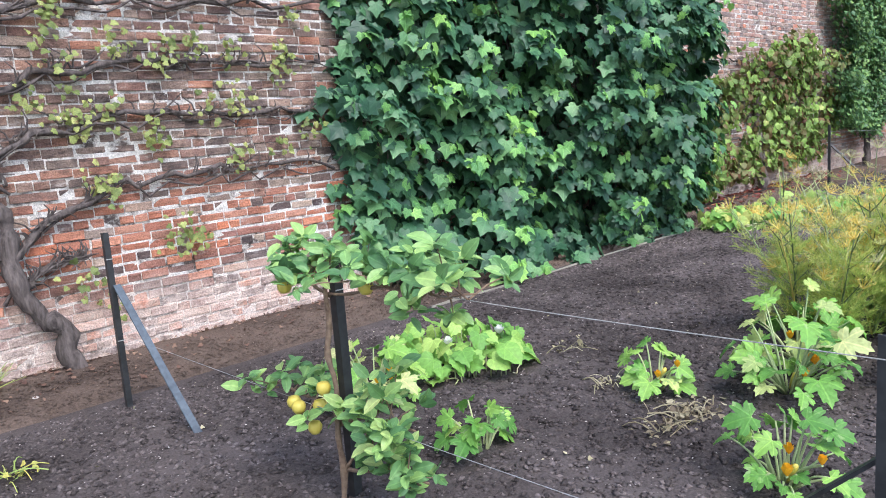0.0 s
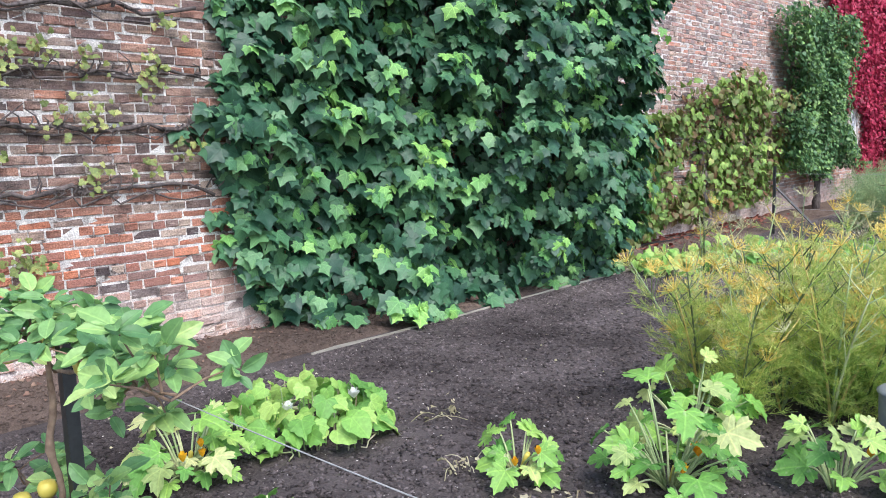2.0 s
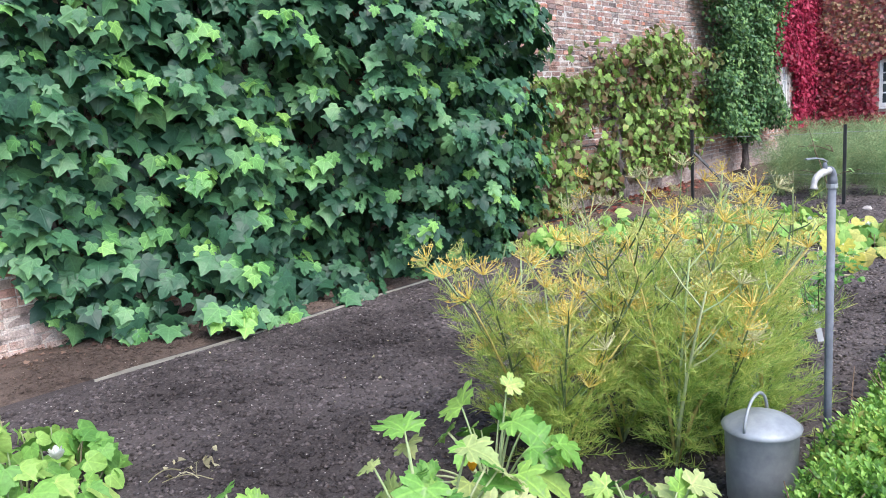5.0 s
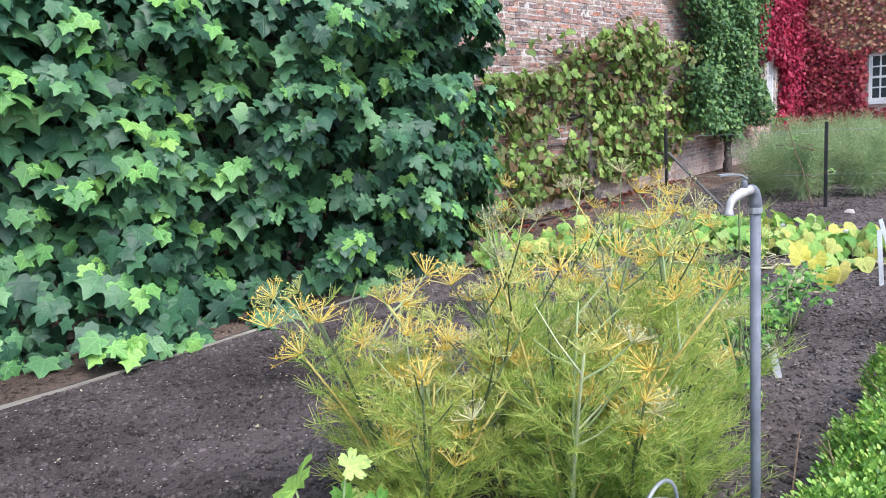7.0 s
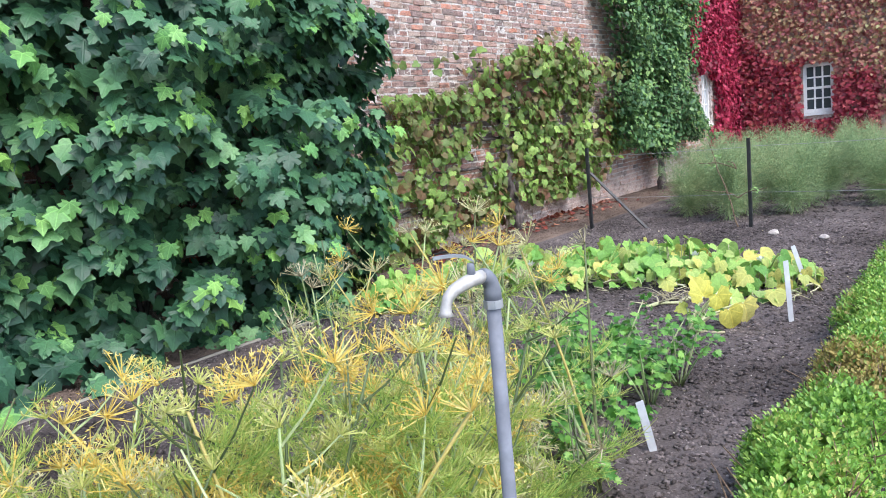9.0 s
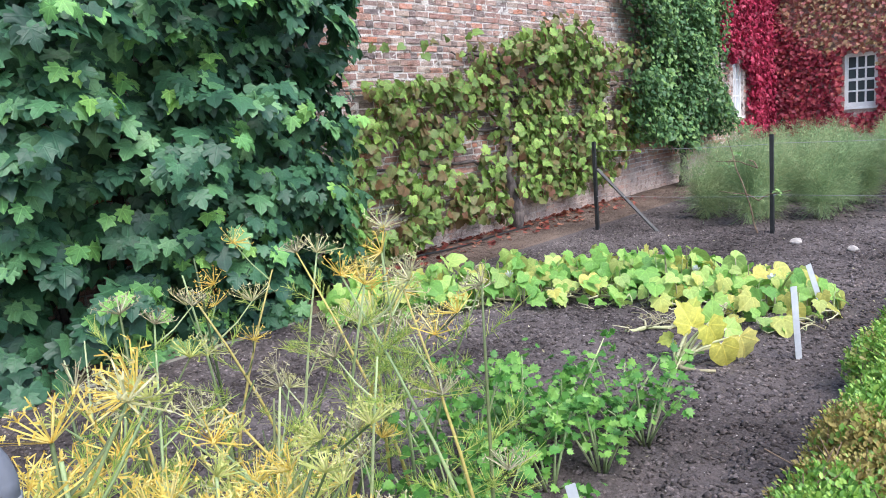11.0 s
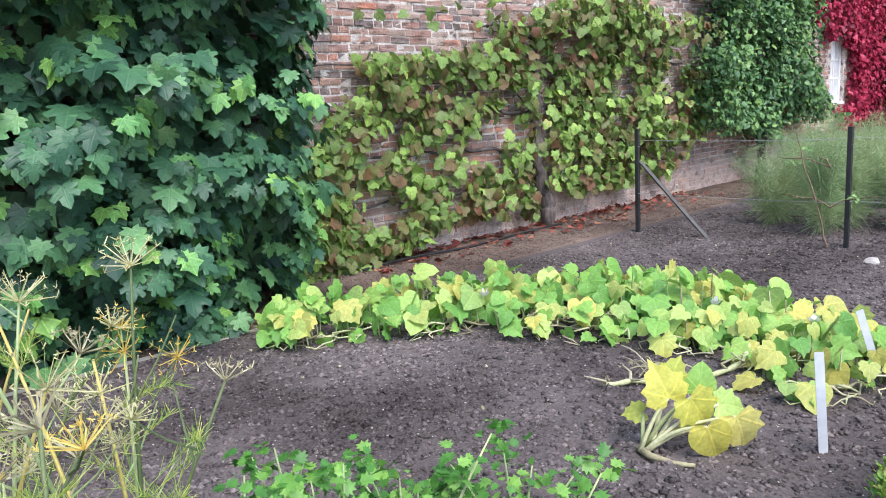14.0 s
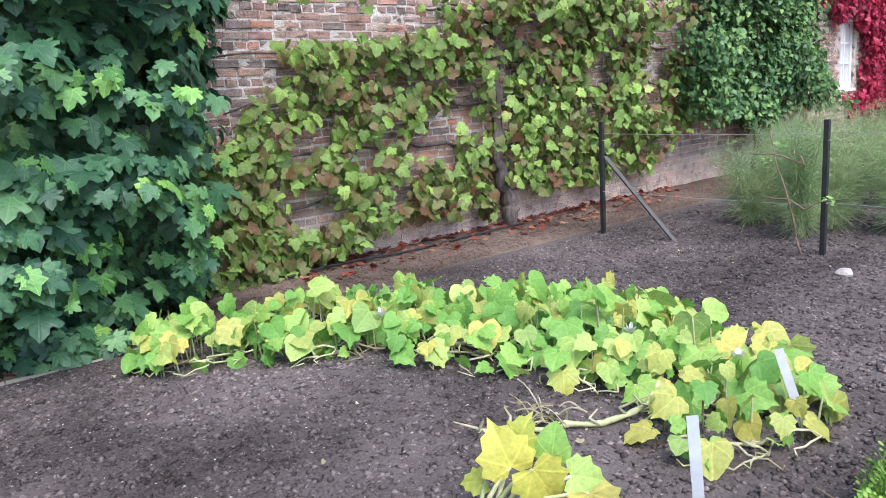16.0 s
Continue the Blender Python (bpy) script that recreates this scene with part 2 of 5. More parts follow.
COURG = leaf_material("courgette_leaf", [(0.0, (0.07, 0.21, 0.045)), (0.45, (0.155, 0.36, 0.07)), (0.8, (0.30, 0.51, 0.11)), (1.0, (0.50, 0.60, 0.20))], 0.5, 0.3, spots=(0.24, 0.38, 0.14), veins=0.6)
PALECOURG = leaf_material("pale_courgette_leaf", [(0.0, (0.26, 0.38, 0.12)), (0.5, (0.42, 0.50, 0.19)), (1.0, (0.56, 0.58, 0.28))], 0.55, 0.3, veins=0.5)
SQUASH = leaf_material("squash_leaf", [(0.0, (0.13, 0.31, 0.07)), (0.4, (0.22, 0.44, 0.09)), (0.7, (0.34, 0.54, 0.13)), (0.9, (0.48, 0.60, 0.18)), (1.0, (0.62, 0.60, 0.14))], 0.5, 0.32, veins=0.35)
YELLOWING = leaf_material("pale_squash_leaf", [(0.0, (0.22, 0.40, 0.12)), (0.45, (0.42, 0.48, 0.14)), (1.0, (0.60, 0.53, 0.13))], 0.55, 0.3, veins=0.35)
LEMON = leaf_material("lemon_squash_leaf", [(0.0, (0.40, 0.47, 0.09)), (0.5, (0.62, 0.58, 0.12)), (1.0, (0.72, 0.64, 0.24))], 0.55, 0.3, veins=0.35)
APPLE = leaf_material("apple_leaf", [(0.0, (0.06, 0.16, 0.06)), (0.45, (0.14, 0.29, 0.10)), (0.8, (0.28, 0.46, 0.14)), (1.0, (0.44, 0.54, 0.20))], 0.42, 0.22, veins=0.5)
PARSLEY = leaf_material("celery_leaf", [(0.0, (0.045, 0.15, 0.03)), (0.5, (0.10, 0.28, 0.05)), (1.0, (0.26, 0.47, 0.10))], 0.4, 0.25)
BOX = leaf_material("box_leaf", [(0.0, (0.10, 0.23, 0.045)), (0.45, (0.23, 0.44, 0.08)), (0.75, (0.38, 0.57, 0.11)), (0.9, (0.50, 0.52, 0.15)), (1.0, (0.42, 0.30, 0.13))], 0.36, 0.28)
BOXDRY = leaf_material("dry_box_leaf", [(0.0, (0.20, 0.15, 0.06)), (0.5, (0.38, 0.30, 0.09)), (1.0, (0.46, 0.44, 0.14))], 0.55, 0.2)
FENNEL = leaf_material("fennel_frond", [(0.0, (0.17, 0.33, 0.07)), (0.45, (0.43, 0.57, 0.14)), (1.0, (0.80, 0.76, 0.25))], 0.5, 0.52)
UMBEL = leaf_material("fennel_umbel", [(0.0, (0.64, 0.42, 0.10)), (0.5, (0.80, 0.61, 0.13)), (1.0, (0.82, 0.72, 0.34))], 0.6, 0.3)
LIMEHEAD = leaf_material("fennel_flower", [(0.0, (0.40, 0.46, 0.13)), (0.5, (0.56, 0.58, 0.18)), (1.0, (0.70, 0.67, 0.30))], 0.55, 0.35)
SEEDHEAD = leaf_material("fennel_seed_head", [(0.0, (0.40, 0.38, 0.16)), (0.5, (0.56, 0.54, 0.28)), (1.0, (0.66, 0.62, 0.40))], 0.6, 0.25)
FERN = leaf_material("asparagus_fern", [(0.0, (0.17, 0.28, 0.14)), (0.5, (0.30, 0.43, 0.20)), (1.0, (0.50, 0.52, 0.28))], 0.6, 0.35)
STALK = leaf_material("green_stalk", [(0.0, (0.24, 0.34, 0.15)), (0.6, (0.38, 0.46, 0.22)), (1.0, (0.52, 0.54, 0.30))], 0.5, 0.1)
GOLDSTALK = leaf_material("golden_stalk", [(0.0, (0.40, 0.34, 0.12)), (0.5, (0.58, 0.46, 0.13)), (1.0, (0.64, 0.58, 0.26))], 0.5, 0.1)
DARKSTALK = leaf_material("dark_stalk", [(0.0, (0.06, 0.09, 0.04)), (0.6, (0.11, 0.15, 0.06)), (1.0, (0.20, 0.22, 0.10))], 0.55, 0.05)
RUNNER = leaf_material("pale_runner", [(0.0, (0.38, 0.44, 0.20)), (0.6, (0.56, 0.56, 0.32)), (1.0, (0.68, 0.64, 0.44))], 0.55, 0.1)
WITHERED = leaf_material("withered_leaf", [(0.0, (0.12, 0.09, 0.06)), (0.5, (0.28, 0.24, 0.15)), (1.0, (0.48, 0.45, 0.30))], 0.75, 0.15)
STRAW = leaf_material("dry_stalk", [(0.0, (0.20, 0.18, 0.10)), (0.6, (0.40, 0.36, 0.22)), (1.0, (0.58, 0.54, 0.38))], 0.7, 0.1)
FALLEN = leaf_material("fallen_leaf", [(0.0, (0.12, 0.03, 0.025)), (0.5, (0.26, 0.06, 0.045)), (1.0, (0.42, 0.20, 0.12))], 0.6, 0.15)
BROWNLEAF = leaf_material("brown_leaf_scrap", [(0.0, (0.08, 0.04, 0.03)), (0.5, (0.16, 0.09, 0.065)), (1.0, (0.30, 0.20, 0.14))], 0.7, 0.1)
FLOWER = leaf_material("orange_flower", [(0.0, (0.80, 0.34, 0.01)), (1.0, (0.85, 0.52, 0.03))], 0.5, 0.3)
PETAL = leaf_material("white_petal", [(0.0, (0.75, 0.76, 0.68)), (1.0, (0.85, 0.85, 0.8))], 0.5, 0.3)
BARK = plain_material("vine_bark", (0.035, 0.028, 0.026), (0.17, 0.14, 0.13), 38.0, 0.9, strength=0.9, depth=0.02, stretch=(1, 1, 0.25))
YOUNGBARK = plain_material("apple_bark", (0.12, 0.075, 0.05), (0.27, 0.19, 0.13), 40.0, 0.8, strength=0.6, depth=0.006)
STEEL = plain_material("black_painted_steel", (0.012, 0.013, 0.014), (0.035, 0.036, 0.038), 30.0, 0.5, spec=0.45, strength=0.2, depth=0.002)
BRACE = plain_material("grey_painted_steel", (0.045, 0.058, 0.075), (0.10, 0.125, 0.15), 25.0, 0.55, spec=0.4, strength=0.3, depth=0.002)
GALV = plain_material("galvanised_steel", (0.24, 0.26, 0.28), (0.40, 0.42, 0.44), 14.0, 0.55, 0.4, spec=0.5, strength=0.2, depth=0.002)
PIPE = plain_material("painted_pipe", (0.12, 0.13, 0.155), (0.21, 0.225, 0.26), 18.0, 0.62, 0.0, strength=0.25, depth=0.002)
WIRE = plain_material("fence_wire", (0.35, 0.36, 0.37), (0.5, 0.5, 0.5), 30.0, 0.45, 0.6)
STRING = plain_material("garden_twine", (0.22, 0.22, 0.21), (0.40, 0.40, 0.38), 150.0, 0.9)
BOARD = plain_material("weathered_board", (0.17, 0.155, 0.13), (0.42, 0.39, 0.32), 22.0, 0.85, strength=0.6, depth=0.006, stretch=(0.12, 1, 1))
TAG = plain_material("white_plastic_label", (0.44, 0.46, 0.49), (0.60, 0.62, 0.65), 12.0, 0.4, strength=0.1)
WHITE = plain_material("white_gloss_paint", (0.68, 0.68, 0.66), (0.82, 0.82, 0.80), 9.0, 0.4, strength=0.15)
STONE = plain_material("pale_stone", (0.30, 0.27, 0.25), (0.55, 0.50, 0.46), 30.0, 0.85, strength=0.5)
FRUIT = plain_material("apple_skin", (0.50, 0.40, 0.06), (0.66, 0.55, 0.12), 14.0, 0.35, spec=0.4, strength=0.1)
TAPBODY = plain_material("weathered_brass", (0.34, 0.33, 0.31), (0.52, 0.50, 0.47), 40.0, 0.45, 0.2, strength=0.2, depth=0.002)
DARKPIPE = plain_material("black_hose", (0.015, 0.015, 0.016), (0.04, 0.04, 0.04), 20.0, 0.5)
BLIND = plain_material("pale_blind_behind_glass", (0.55, 0.58, 0.62), (0.66, 0.69, 0.72), 6.0, 0.12, spec=0.5, strength=0.05)
GLASS, gn, gl, gb = material("dark_window_glass", 0.06, spec=0.6)
gb.inputs["Base Color"].default_value = (0.05, 0.06, 0.07, 1)


# ---- mesh helpers ----
class Geo:
    """Collects vertices and faces for one mesh."""

    def __init__(self):
        self.v, self.f = [], []

    def add(self, verts, faces):
        k = len(self.v)
        self.v.extend([tuple(p) for p in verts])
        self.f.extend([tuple(k + i for i in q) for q in faces])

    def box(self, lo, hi, m=None):
        p = [Vector((x, y, z)) for x in (lo[0], hi[0]) for y in (lo[1], hi[1]) for z in (lo[2], hi[2])]
        self.add([m @ q for q in p] if m else p, [(0, 1, 3, 2), (4, 6, 7, 5), (0, 4, 5, 1), (2, 3, 7, 6), (0, 2, 6, 4), (1, 5, 7, 3)])

    def tube(self, pts, radii, n=6):
        pts = [Vector(p) for p in pts]
        if isinstance(radii, (int, float)):
            radii = [radii] * len(pts)
        vs, fs, a = [], [], None
        for i, p in enumerate(pts):
            d = (pts[min(i + 1, len(pts) - 1)] - pts[max(i - 1, 0)]).normalized()
            a = d.orthogonal().normalized() if a is None else (a - d * a.dot(d)).normalized()
            c = d.cross(a)
            vs += [p + (a * math.cos(6.2832 * j / n) + c * math.sin(6.2832 * j / n)) * radii[i] for j in range(n)]
        for i in range(len(pts) - 1):
            fs += [(i * n + j, i * n + (j + 1) % n, (i + 1) * n + (j + 1) % n, (i + 1) * n + j) for j in range(n)]
        fs += [tuple(range(n - 1, -1, -1)), tuple((len(pts) - 1) * n + j for j in range(n))]
        self.add(vs, fs)

    def mesh(self, name, mat, smooth=False):
        me = bpy.data.meshes.new(name)
        me.from_pydata(self.v, [], self.f)
        me.materials.append(mat)
        if smooth:
            me.shade_smooth()
        me.update()
        return me


def part(name, geo, mat, parent=None, label="", smooth=False):
    ob = new(name, geo.mesh(name, mat, smooth) if isinstance(geo, Geo) else geo)
    ob.parent = parent
    if label:
        tagged(ob, label)
    return ob


def thing(name, place, label, category, group="", kind=""):
    ob = new(name)
    ob.location = place
    ob.empty_display_size = 0.1
    return tagged(ob, label, category, group, kind)


def structure(name, geo, mat, label, category):
    return tagged(part(name, geo, mat), label, category, kind="structure")


def unit(a):
    return a / np.maximum(np.linalg.norm(a, axis=-1, keepdims=True), 1e-9)


def mirrored(half):
    """A leaf from the right half of its outline (base to tip): a fan round the midrib, creased and drooping."""
    pts = [(0.0, 0.0)] + half + [(0.0, 1.0)] + [(-x, y) for x, y in reversed(half)]
    return pts


def template(outline, fold=0.25, droop=0.25, mid=0.42, curl=0.0, ruffle=0.0):
    """Vertices and faces of one leaf; a curled one has an inner ring, so that its blade bends down to the margin."""
    n = len(outline)
    inner = [(0.55 * x, mid + 0.55 * (y - mid)) for x, y in outline] if curl else []
    pts = [(0.0, mid)] + inner + outline
    z = [fold * abs(x) - curl * x * x - droop * y * y for x, y in pts]
    for i in range(n):
        z[len(pts) - n + i] += ruffle * math.sin(2.4 * i)
    v = np.array([(x, y, h) for (x, y), h in zip(pts, z)])
    f = [(0, 1 + (i + 1) % n, 1 + i) for i in range(n)]
    if curl:
        for i in range(n):
            k = (i + 1) % n
            f += [(1 + i, 1 + k, 1 + n + k), (1 + i, 1 + n + k, 1 + n + i)]
    return v, np.array(f)


IVY_LEAF = template(mirrored([(0.20, -0.13), (0.44, -0.04), (0.47, 0.14), (0.39, 0.27), (0.60, 0.47), (0.40, 0.57), (0.25, 0.65), (0.12, 0.85)]), 0.26, 0.22, 0.35, 0.42, 0.02)
MAPLE_LEAF = template(mirrored([(0.10, -0.08), (0.36, -0.17), (0.32, 0.00), (0.58, 0.06), (0.51, 0.19), (0.39, 0.27), (0.60, 0.43), (0.54, 0.53), (0.46, 0.64), (0.33, 0.56), (0.24, 0.60), (0.23, 0.78), (0.11, 0.88)]), 0.26, 0.24, 0.35, 0.42, 0.02)
HEART_LEAF = template(mirrored([(0.26, -0.10), (0.46, 0.12), (0.42, 0.45), (0.22, 0.78)]), 0.25, 0.25)
GRAPE_LEAF = template(mirrored([(0.22, -0.14), (0.50, -0.02), (0.46, 0.22), (0.60, 0.42), (0.34, 0.58), (0.30, 0.82)]), 0.3, 0.3, 0.35, 0.4, 0.02)
CREEPER_LEAF = template(mirrored([(0.40, 0.10), (0.52, 0.45), (0.22, 0.62)]), 0.2, 0.2)
OVAL_LEAF = template(mirrored([(0.14, 0.08), (0.25, 0.28), (0.28, 0.52), (0.20, 0.78), (0.08, 0.93)]), 0.5, 0.28, 0.45, 0.5, 0.02)
BOX_LEAF = template([(0.0, 0.0), (0.26, 0.36), (0.26, 0.72), (0.0, 1.0), (-0.26, 0.72), (-0.26, 0.36)], 0.35, 0.15)
CELERY_LEAF = template(mirrored([(0.06, 0.10), (0.40, 0.20), (0.30, 0.34), (0.52, 0.50), (0.25, 0.55), (0.36, 0.82), (0.13, 0.76)]), 0.2, 0.2)
SQUASH_LEAF = template(mirrored([(0.14, -0.13), (0.34, -0.15), (0.50, 0.00), (0.55, 0.20), (0.54, 0.40), (0.42, 0.60), (0.30, 0.80), (0.14, 0.92)]), 0.42, 0.30, 0.3, 0.6, 0.035)
SQUASH_LOBED = template(mirrored([(0.14, -0.13), (0.38, -0.18), (0.46, -0.03), (0.60, 0.10), (0.49, 0.26), (0.58, 0.46), (0.37, 0.54), (0.30, 0.76), (0.12, 0.82)]), 0.44, 0.34, 0.3, 0.6, 0.035)
COURG_LEAF = template(mirrored([(0.08, -0.08), (0.22, -0.24), (0.32, -0.17), (0.44, -0.18), (0.46, -0.06), (0.58, -0.02), (0.50, 0.10), (0.30, 0.17), (0.47, 0.20), (0.58, 0.28), (0.66, 0.42), (0.55, 0.46),
                                (0.56, 0.58), (0.44, 0.56), (0.24, 0.44), (0.30, 0.60), (0.26, 0.72), (0.24, 0.86), (0.13, 0.85)]), 0.46, 0.32, 0.25, 0.5, 0.03)
PETAL_LEAF = template(mirrored([(0.22, 0.3), (0.34, 0.7), (0.18, 0.95)]), 0.4, -0.3)


def scatter(leaf, pos, tip, nrm, size):
    """Arrays of the vertices and faces of many leaves: bases at pos, pointing along tip, facing nrm."""
    v, f = leaf
    y = unit(tip)
    x = unit(np.cross(y, nrm))
    z = np.cross(x, y)
    s = size[:, None, None]
    w = pos[:, None, :] + s * (v[None, :, 0:1] * x[:, None, :] + v[None, :, 1:2] * y[:, None, :] + v[None, :, 2:3] * z[:, None, :])
    n, k = len(pos), len(v)
    return w.reshape(-1, 3), (f[None] + (np.arange(n) * k)[:, None, None]).reshape(-1, 3)


def soup(name, verts, faces, mat, uv=None):
    me = bpy.data.meshes.new(name)
    me.vertices.add(len(verts))
    me.vertices.foreach_set("co", np.ascontiguousarray(verts, dtype=np.float32).ravel())
    me.loops.add(faces.size)
    me.loops.foreach_set("vertex_index", np.ascontiguousarray(faces, dtype=np.int32).ravel())
    me.polygons.add(len(faces))
    me.polygons.foreach_set("loop_start", np.arange(0, faces.size, 3, dtype=np.int32))
    me.materials.append(mat)
    me.update(calc_edges=True)
    if uv is not None:
        me.uv_layers.new(name="blade").data.foreach_set("uv", np.ascontiguousarray(uv[faces.ravel()], dtype=np.float32).ravel())
        me.shade_smooth()
    return me



leaf_meshes = {}


def foliage(parent, leaf, mat, pos, tip, nrm, size, singles, label="", rest="foliage"):
    """Leaves under a thing at the world's places: the first ones single parts, the rest one mesh."""
    key = (id(leaf), mat.name)
    if key not in leaf_meshes:
        leaf_meshes[key] = soup("leaf", leaf[0], leaf[1], mat, leaf[0][:, :2])
    inv = np.array(parent.location)
    pos = pos - inv
    y = unit(tip)
    x = unit(np.cross(y, nrm))
    z = np.cross(x, y)
    for i in range(min(singles, len(pos))):
        ob = new("leaf", leaf_meshes[key])
        ob.parent = parent
        m = Matrix(((x[i, 0], y[i, 0], z[i, 0], 0), (x[i, 1], y[i, 1], z[i, 1], 0), (x[i, 2], y[i, 2], z[i, 2], 0), (0, 0, 0, 1)))
        ob.matrix_basis = Matrix.Translation(pos[i]) @ m @ Matrix.Scale(float(size[i]), 4)
    if len(pos) > singles:
        vs, fs = scatter(leaf, pos[singles:], tip[singles:], nrm[singles:], size[singles:])
        ob = new(rest, soup(rest, vs, fs, mat, np.tile(leaf[0][:, :2], (len(pos) - singles, 1))))
        ob.parent = parent
        tagged(ob, label, kind="stuff")


def strips(a, b, width):
    """Thin flat blades from a to b, two triangles each."""
    d = unit(b - a)
    side = unit(np.cross(d, rng.normal(size=a.shape))) * (np.asarray(width).reshape(-1, 1) * 0.5)
    v = np.stack([a - side, a + side, b + side * 0.6, b - side * 0.6], 1).reshape(-1, 3)
    q = np.arange(len(a))[:, None] * 4
    f = np.concatenate([q + [[0, 1, 2]], q + [[0, 2, 3]]], 0)
    return v, f


def wobble(x, z, k=1.0, seed=0.0):
    return np.array([noise.noise(Vector((a * k + seed, b * k, seed * 1.7))) for a, b in zip(x, z)])


# ---- ground ----
gx = np.concatenate([[-900, -200, -40, -10, -4], np.arange(-1.0, 4.0, 0.08), np.arange(4.0, 15.0, 0.05), np.arange(15.0, 24.0, 0.2), [26, 40, 120, 900]])
gy = np.concatenate([[-900, -150, -30, -8, -2], np.arange(-0.4, 4.76, 0.05), [4.8, 5.2, 6.0, 12, 60, 900]])
GX, GY = np.meshgrid(gx, gy, indexing="ij")


def soil_height(x, y):
    p = Vector((x, y, 0.0))
    return (0.022 * noise.noise(p * 1.4) + 0.018 * noise.noise(p * 5.0) + 0.022 * noise.noise(p * 11.0)) * min(1.0, max(0.0, 4.74 - y) / 0.5)


inside = (GX > -1.5) & (GX < 24.5) & (GY > -0.5) & (GY < 4.72)
GZ = np.array([soil_height(a, b) if k else 0.0 for a, b, k in zip(GX.ravel(), GY.ravel(), inside.ravel())])
nx, ny = GX.shape
idx = np.arange(nx * ny).reshape(nx, ny)
q = np.stack([idx[:-1, :-1], idx[1:, :-1], idx[1:, 1:], idx[:-1, 1:]], -1).reshape(-1, 4)
tri = np.concatenate([q[:, [0, 1, 2]], q[:, [0, 2, 3]]], 0)
ground = new("ground", soup("ground", np.stack([GX.ravel(), GY.ravel(), GZ], 1), tri, SOIL))
ground.data.shade_smooth()
tagged(ground, "dark crumbly bare garden soil raked over the beds", "soil", kind="structure")


def pebbles(name, n, xr, yr, smin, smax, mat, label, category, z0=None):
    """Small uneven lumps lying on the ground, one mesh."""
    base = np.array([(1, 0, 0), (-1, 0, 0), (0, 1, 0), (0, -1, 0), (0, 0, 0.8), (0, 0, -0.6)], float)
    fc = np.array([(0, 2, 4), (2, 1, 4), (1, 3, 4), (3, 0, 4), (2, 0, 5), (1, 2, 5), (3, 1, 5), (0, 3, 5)])
    x, y = rng.uniform(*xr, n), rng.uniform(*yr, n)
    z = np.array([soil_height(a, b) for a, b in zip(x, y)]) if z0 is None else np.full(n, z0)
    s = smin + (smax - smin) * rng.random(n) ** 2.2
    an = rng.uniform(0, 6.28, n)
    shape = base[None] * (1 + rng.uniform(-0.4, 0.4, (n, 6, 1))) * s[:, None, None] * np.array([1, 0.8, 0.6])
    c, sn = np.cos(an)[:, None], np.sin(an)[:, None]
    rx, ry = shape[..., 0] * c - shape[..., 1] * sn, shape[..., 0] * sn + shape[..., 1] * c
    v = np.stack([rx + x[:, None], ry + y[:, None], shape[..., 2] + (z - 0.05 * s)[:, None]], -1).reshape(-1, 3)
    f = (fc[None] + (np.arange(n) * 6)[:, None, None]).reshape(-1, 3)
    return tagged(new(name, soup(name, v, f, mat)), label, category, kind="stuff")


pebbles("soil_clods", 130000, (0.5, 14.5), (0.8, 4.74), 0.005, 0.027, CLOD, "dark clods of dug soil scattered over the bed", "soil")
pebbles("soil_clods", 14000, (14.5, 20.0), (0.8, 4.74), 0.008, 0.035, CLOD, "dark clods of dug soil in the far bed", "soil")
pebbles("soil_flints", 5200, (0.5, 14.5), (0.8, 4.7), 0.002, 0.010, STONE, "small pale stones and chips on the dark soil", "gravel")

# border strip between the edging boards and the wall
bx, by = np.arange(-1.5, 24.2, 0.1), np.arange(4.775, 5.83, 0.07)
BX, BY = np.meshgrid(bx, by, indexing="ij")
bz = np.array([-0.02 + 0.05 * min(1.0, max(0.0, b - 4.77) / 0.16) + 0.012 * noise.noise(Vector((a * 4, b * 4, 3))) * min(1.0, max(0.0, b - 4.8) / 0.2) + 0.03 * max(0.0, b - 5.5) for a, b in zip(BX.ravel(), BY.ravel())])
nx, ny = BX.shape
idx = np.arange(nx * ny).reshape(nx, ny)
q = np.stack([idx[:-1, :-1], idx[1:, :-1], idx[1:, 1:], idx[:-1, 1:]], -1).reshape(-1, 4)
border = new("border_strip", soup("border_strip", np.stack([BX.ravel(), BY.ravel(), bz], 1), np.concatenate([q[:, [0, 1, 2]], q[:, [0, 2, 3]]], 0), BORDER))
border.data.shade_smooth()
tagged(border, "brown gravelly strip of earth with leaf litter along the brick wall", "soil", kind="structure")
pebbles("border_gravel", 30000, (-0.5, 18), (4.80, 5.76), 0.004, 0.018, BORDER, "brown gravel and crumbs on the border strip", "gravel", 0.035)

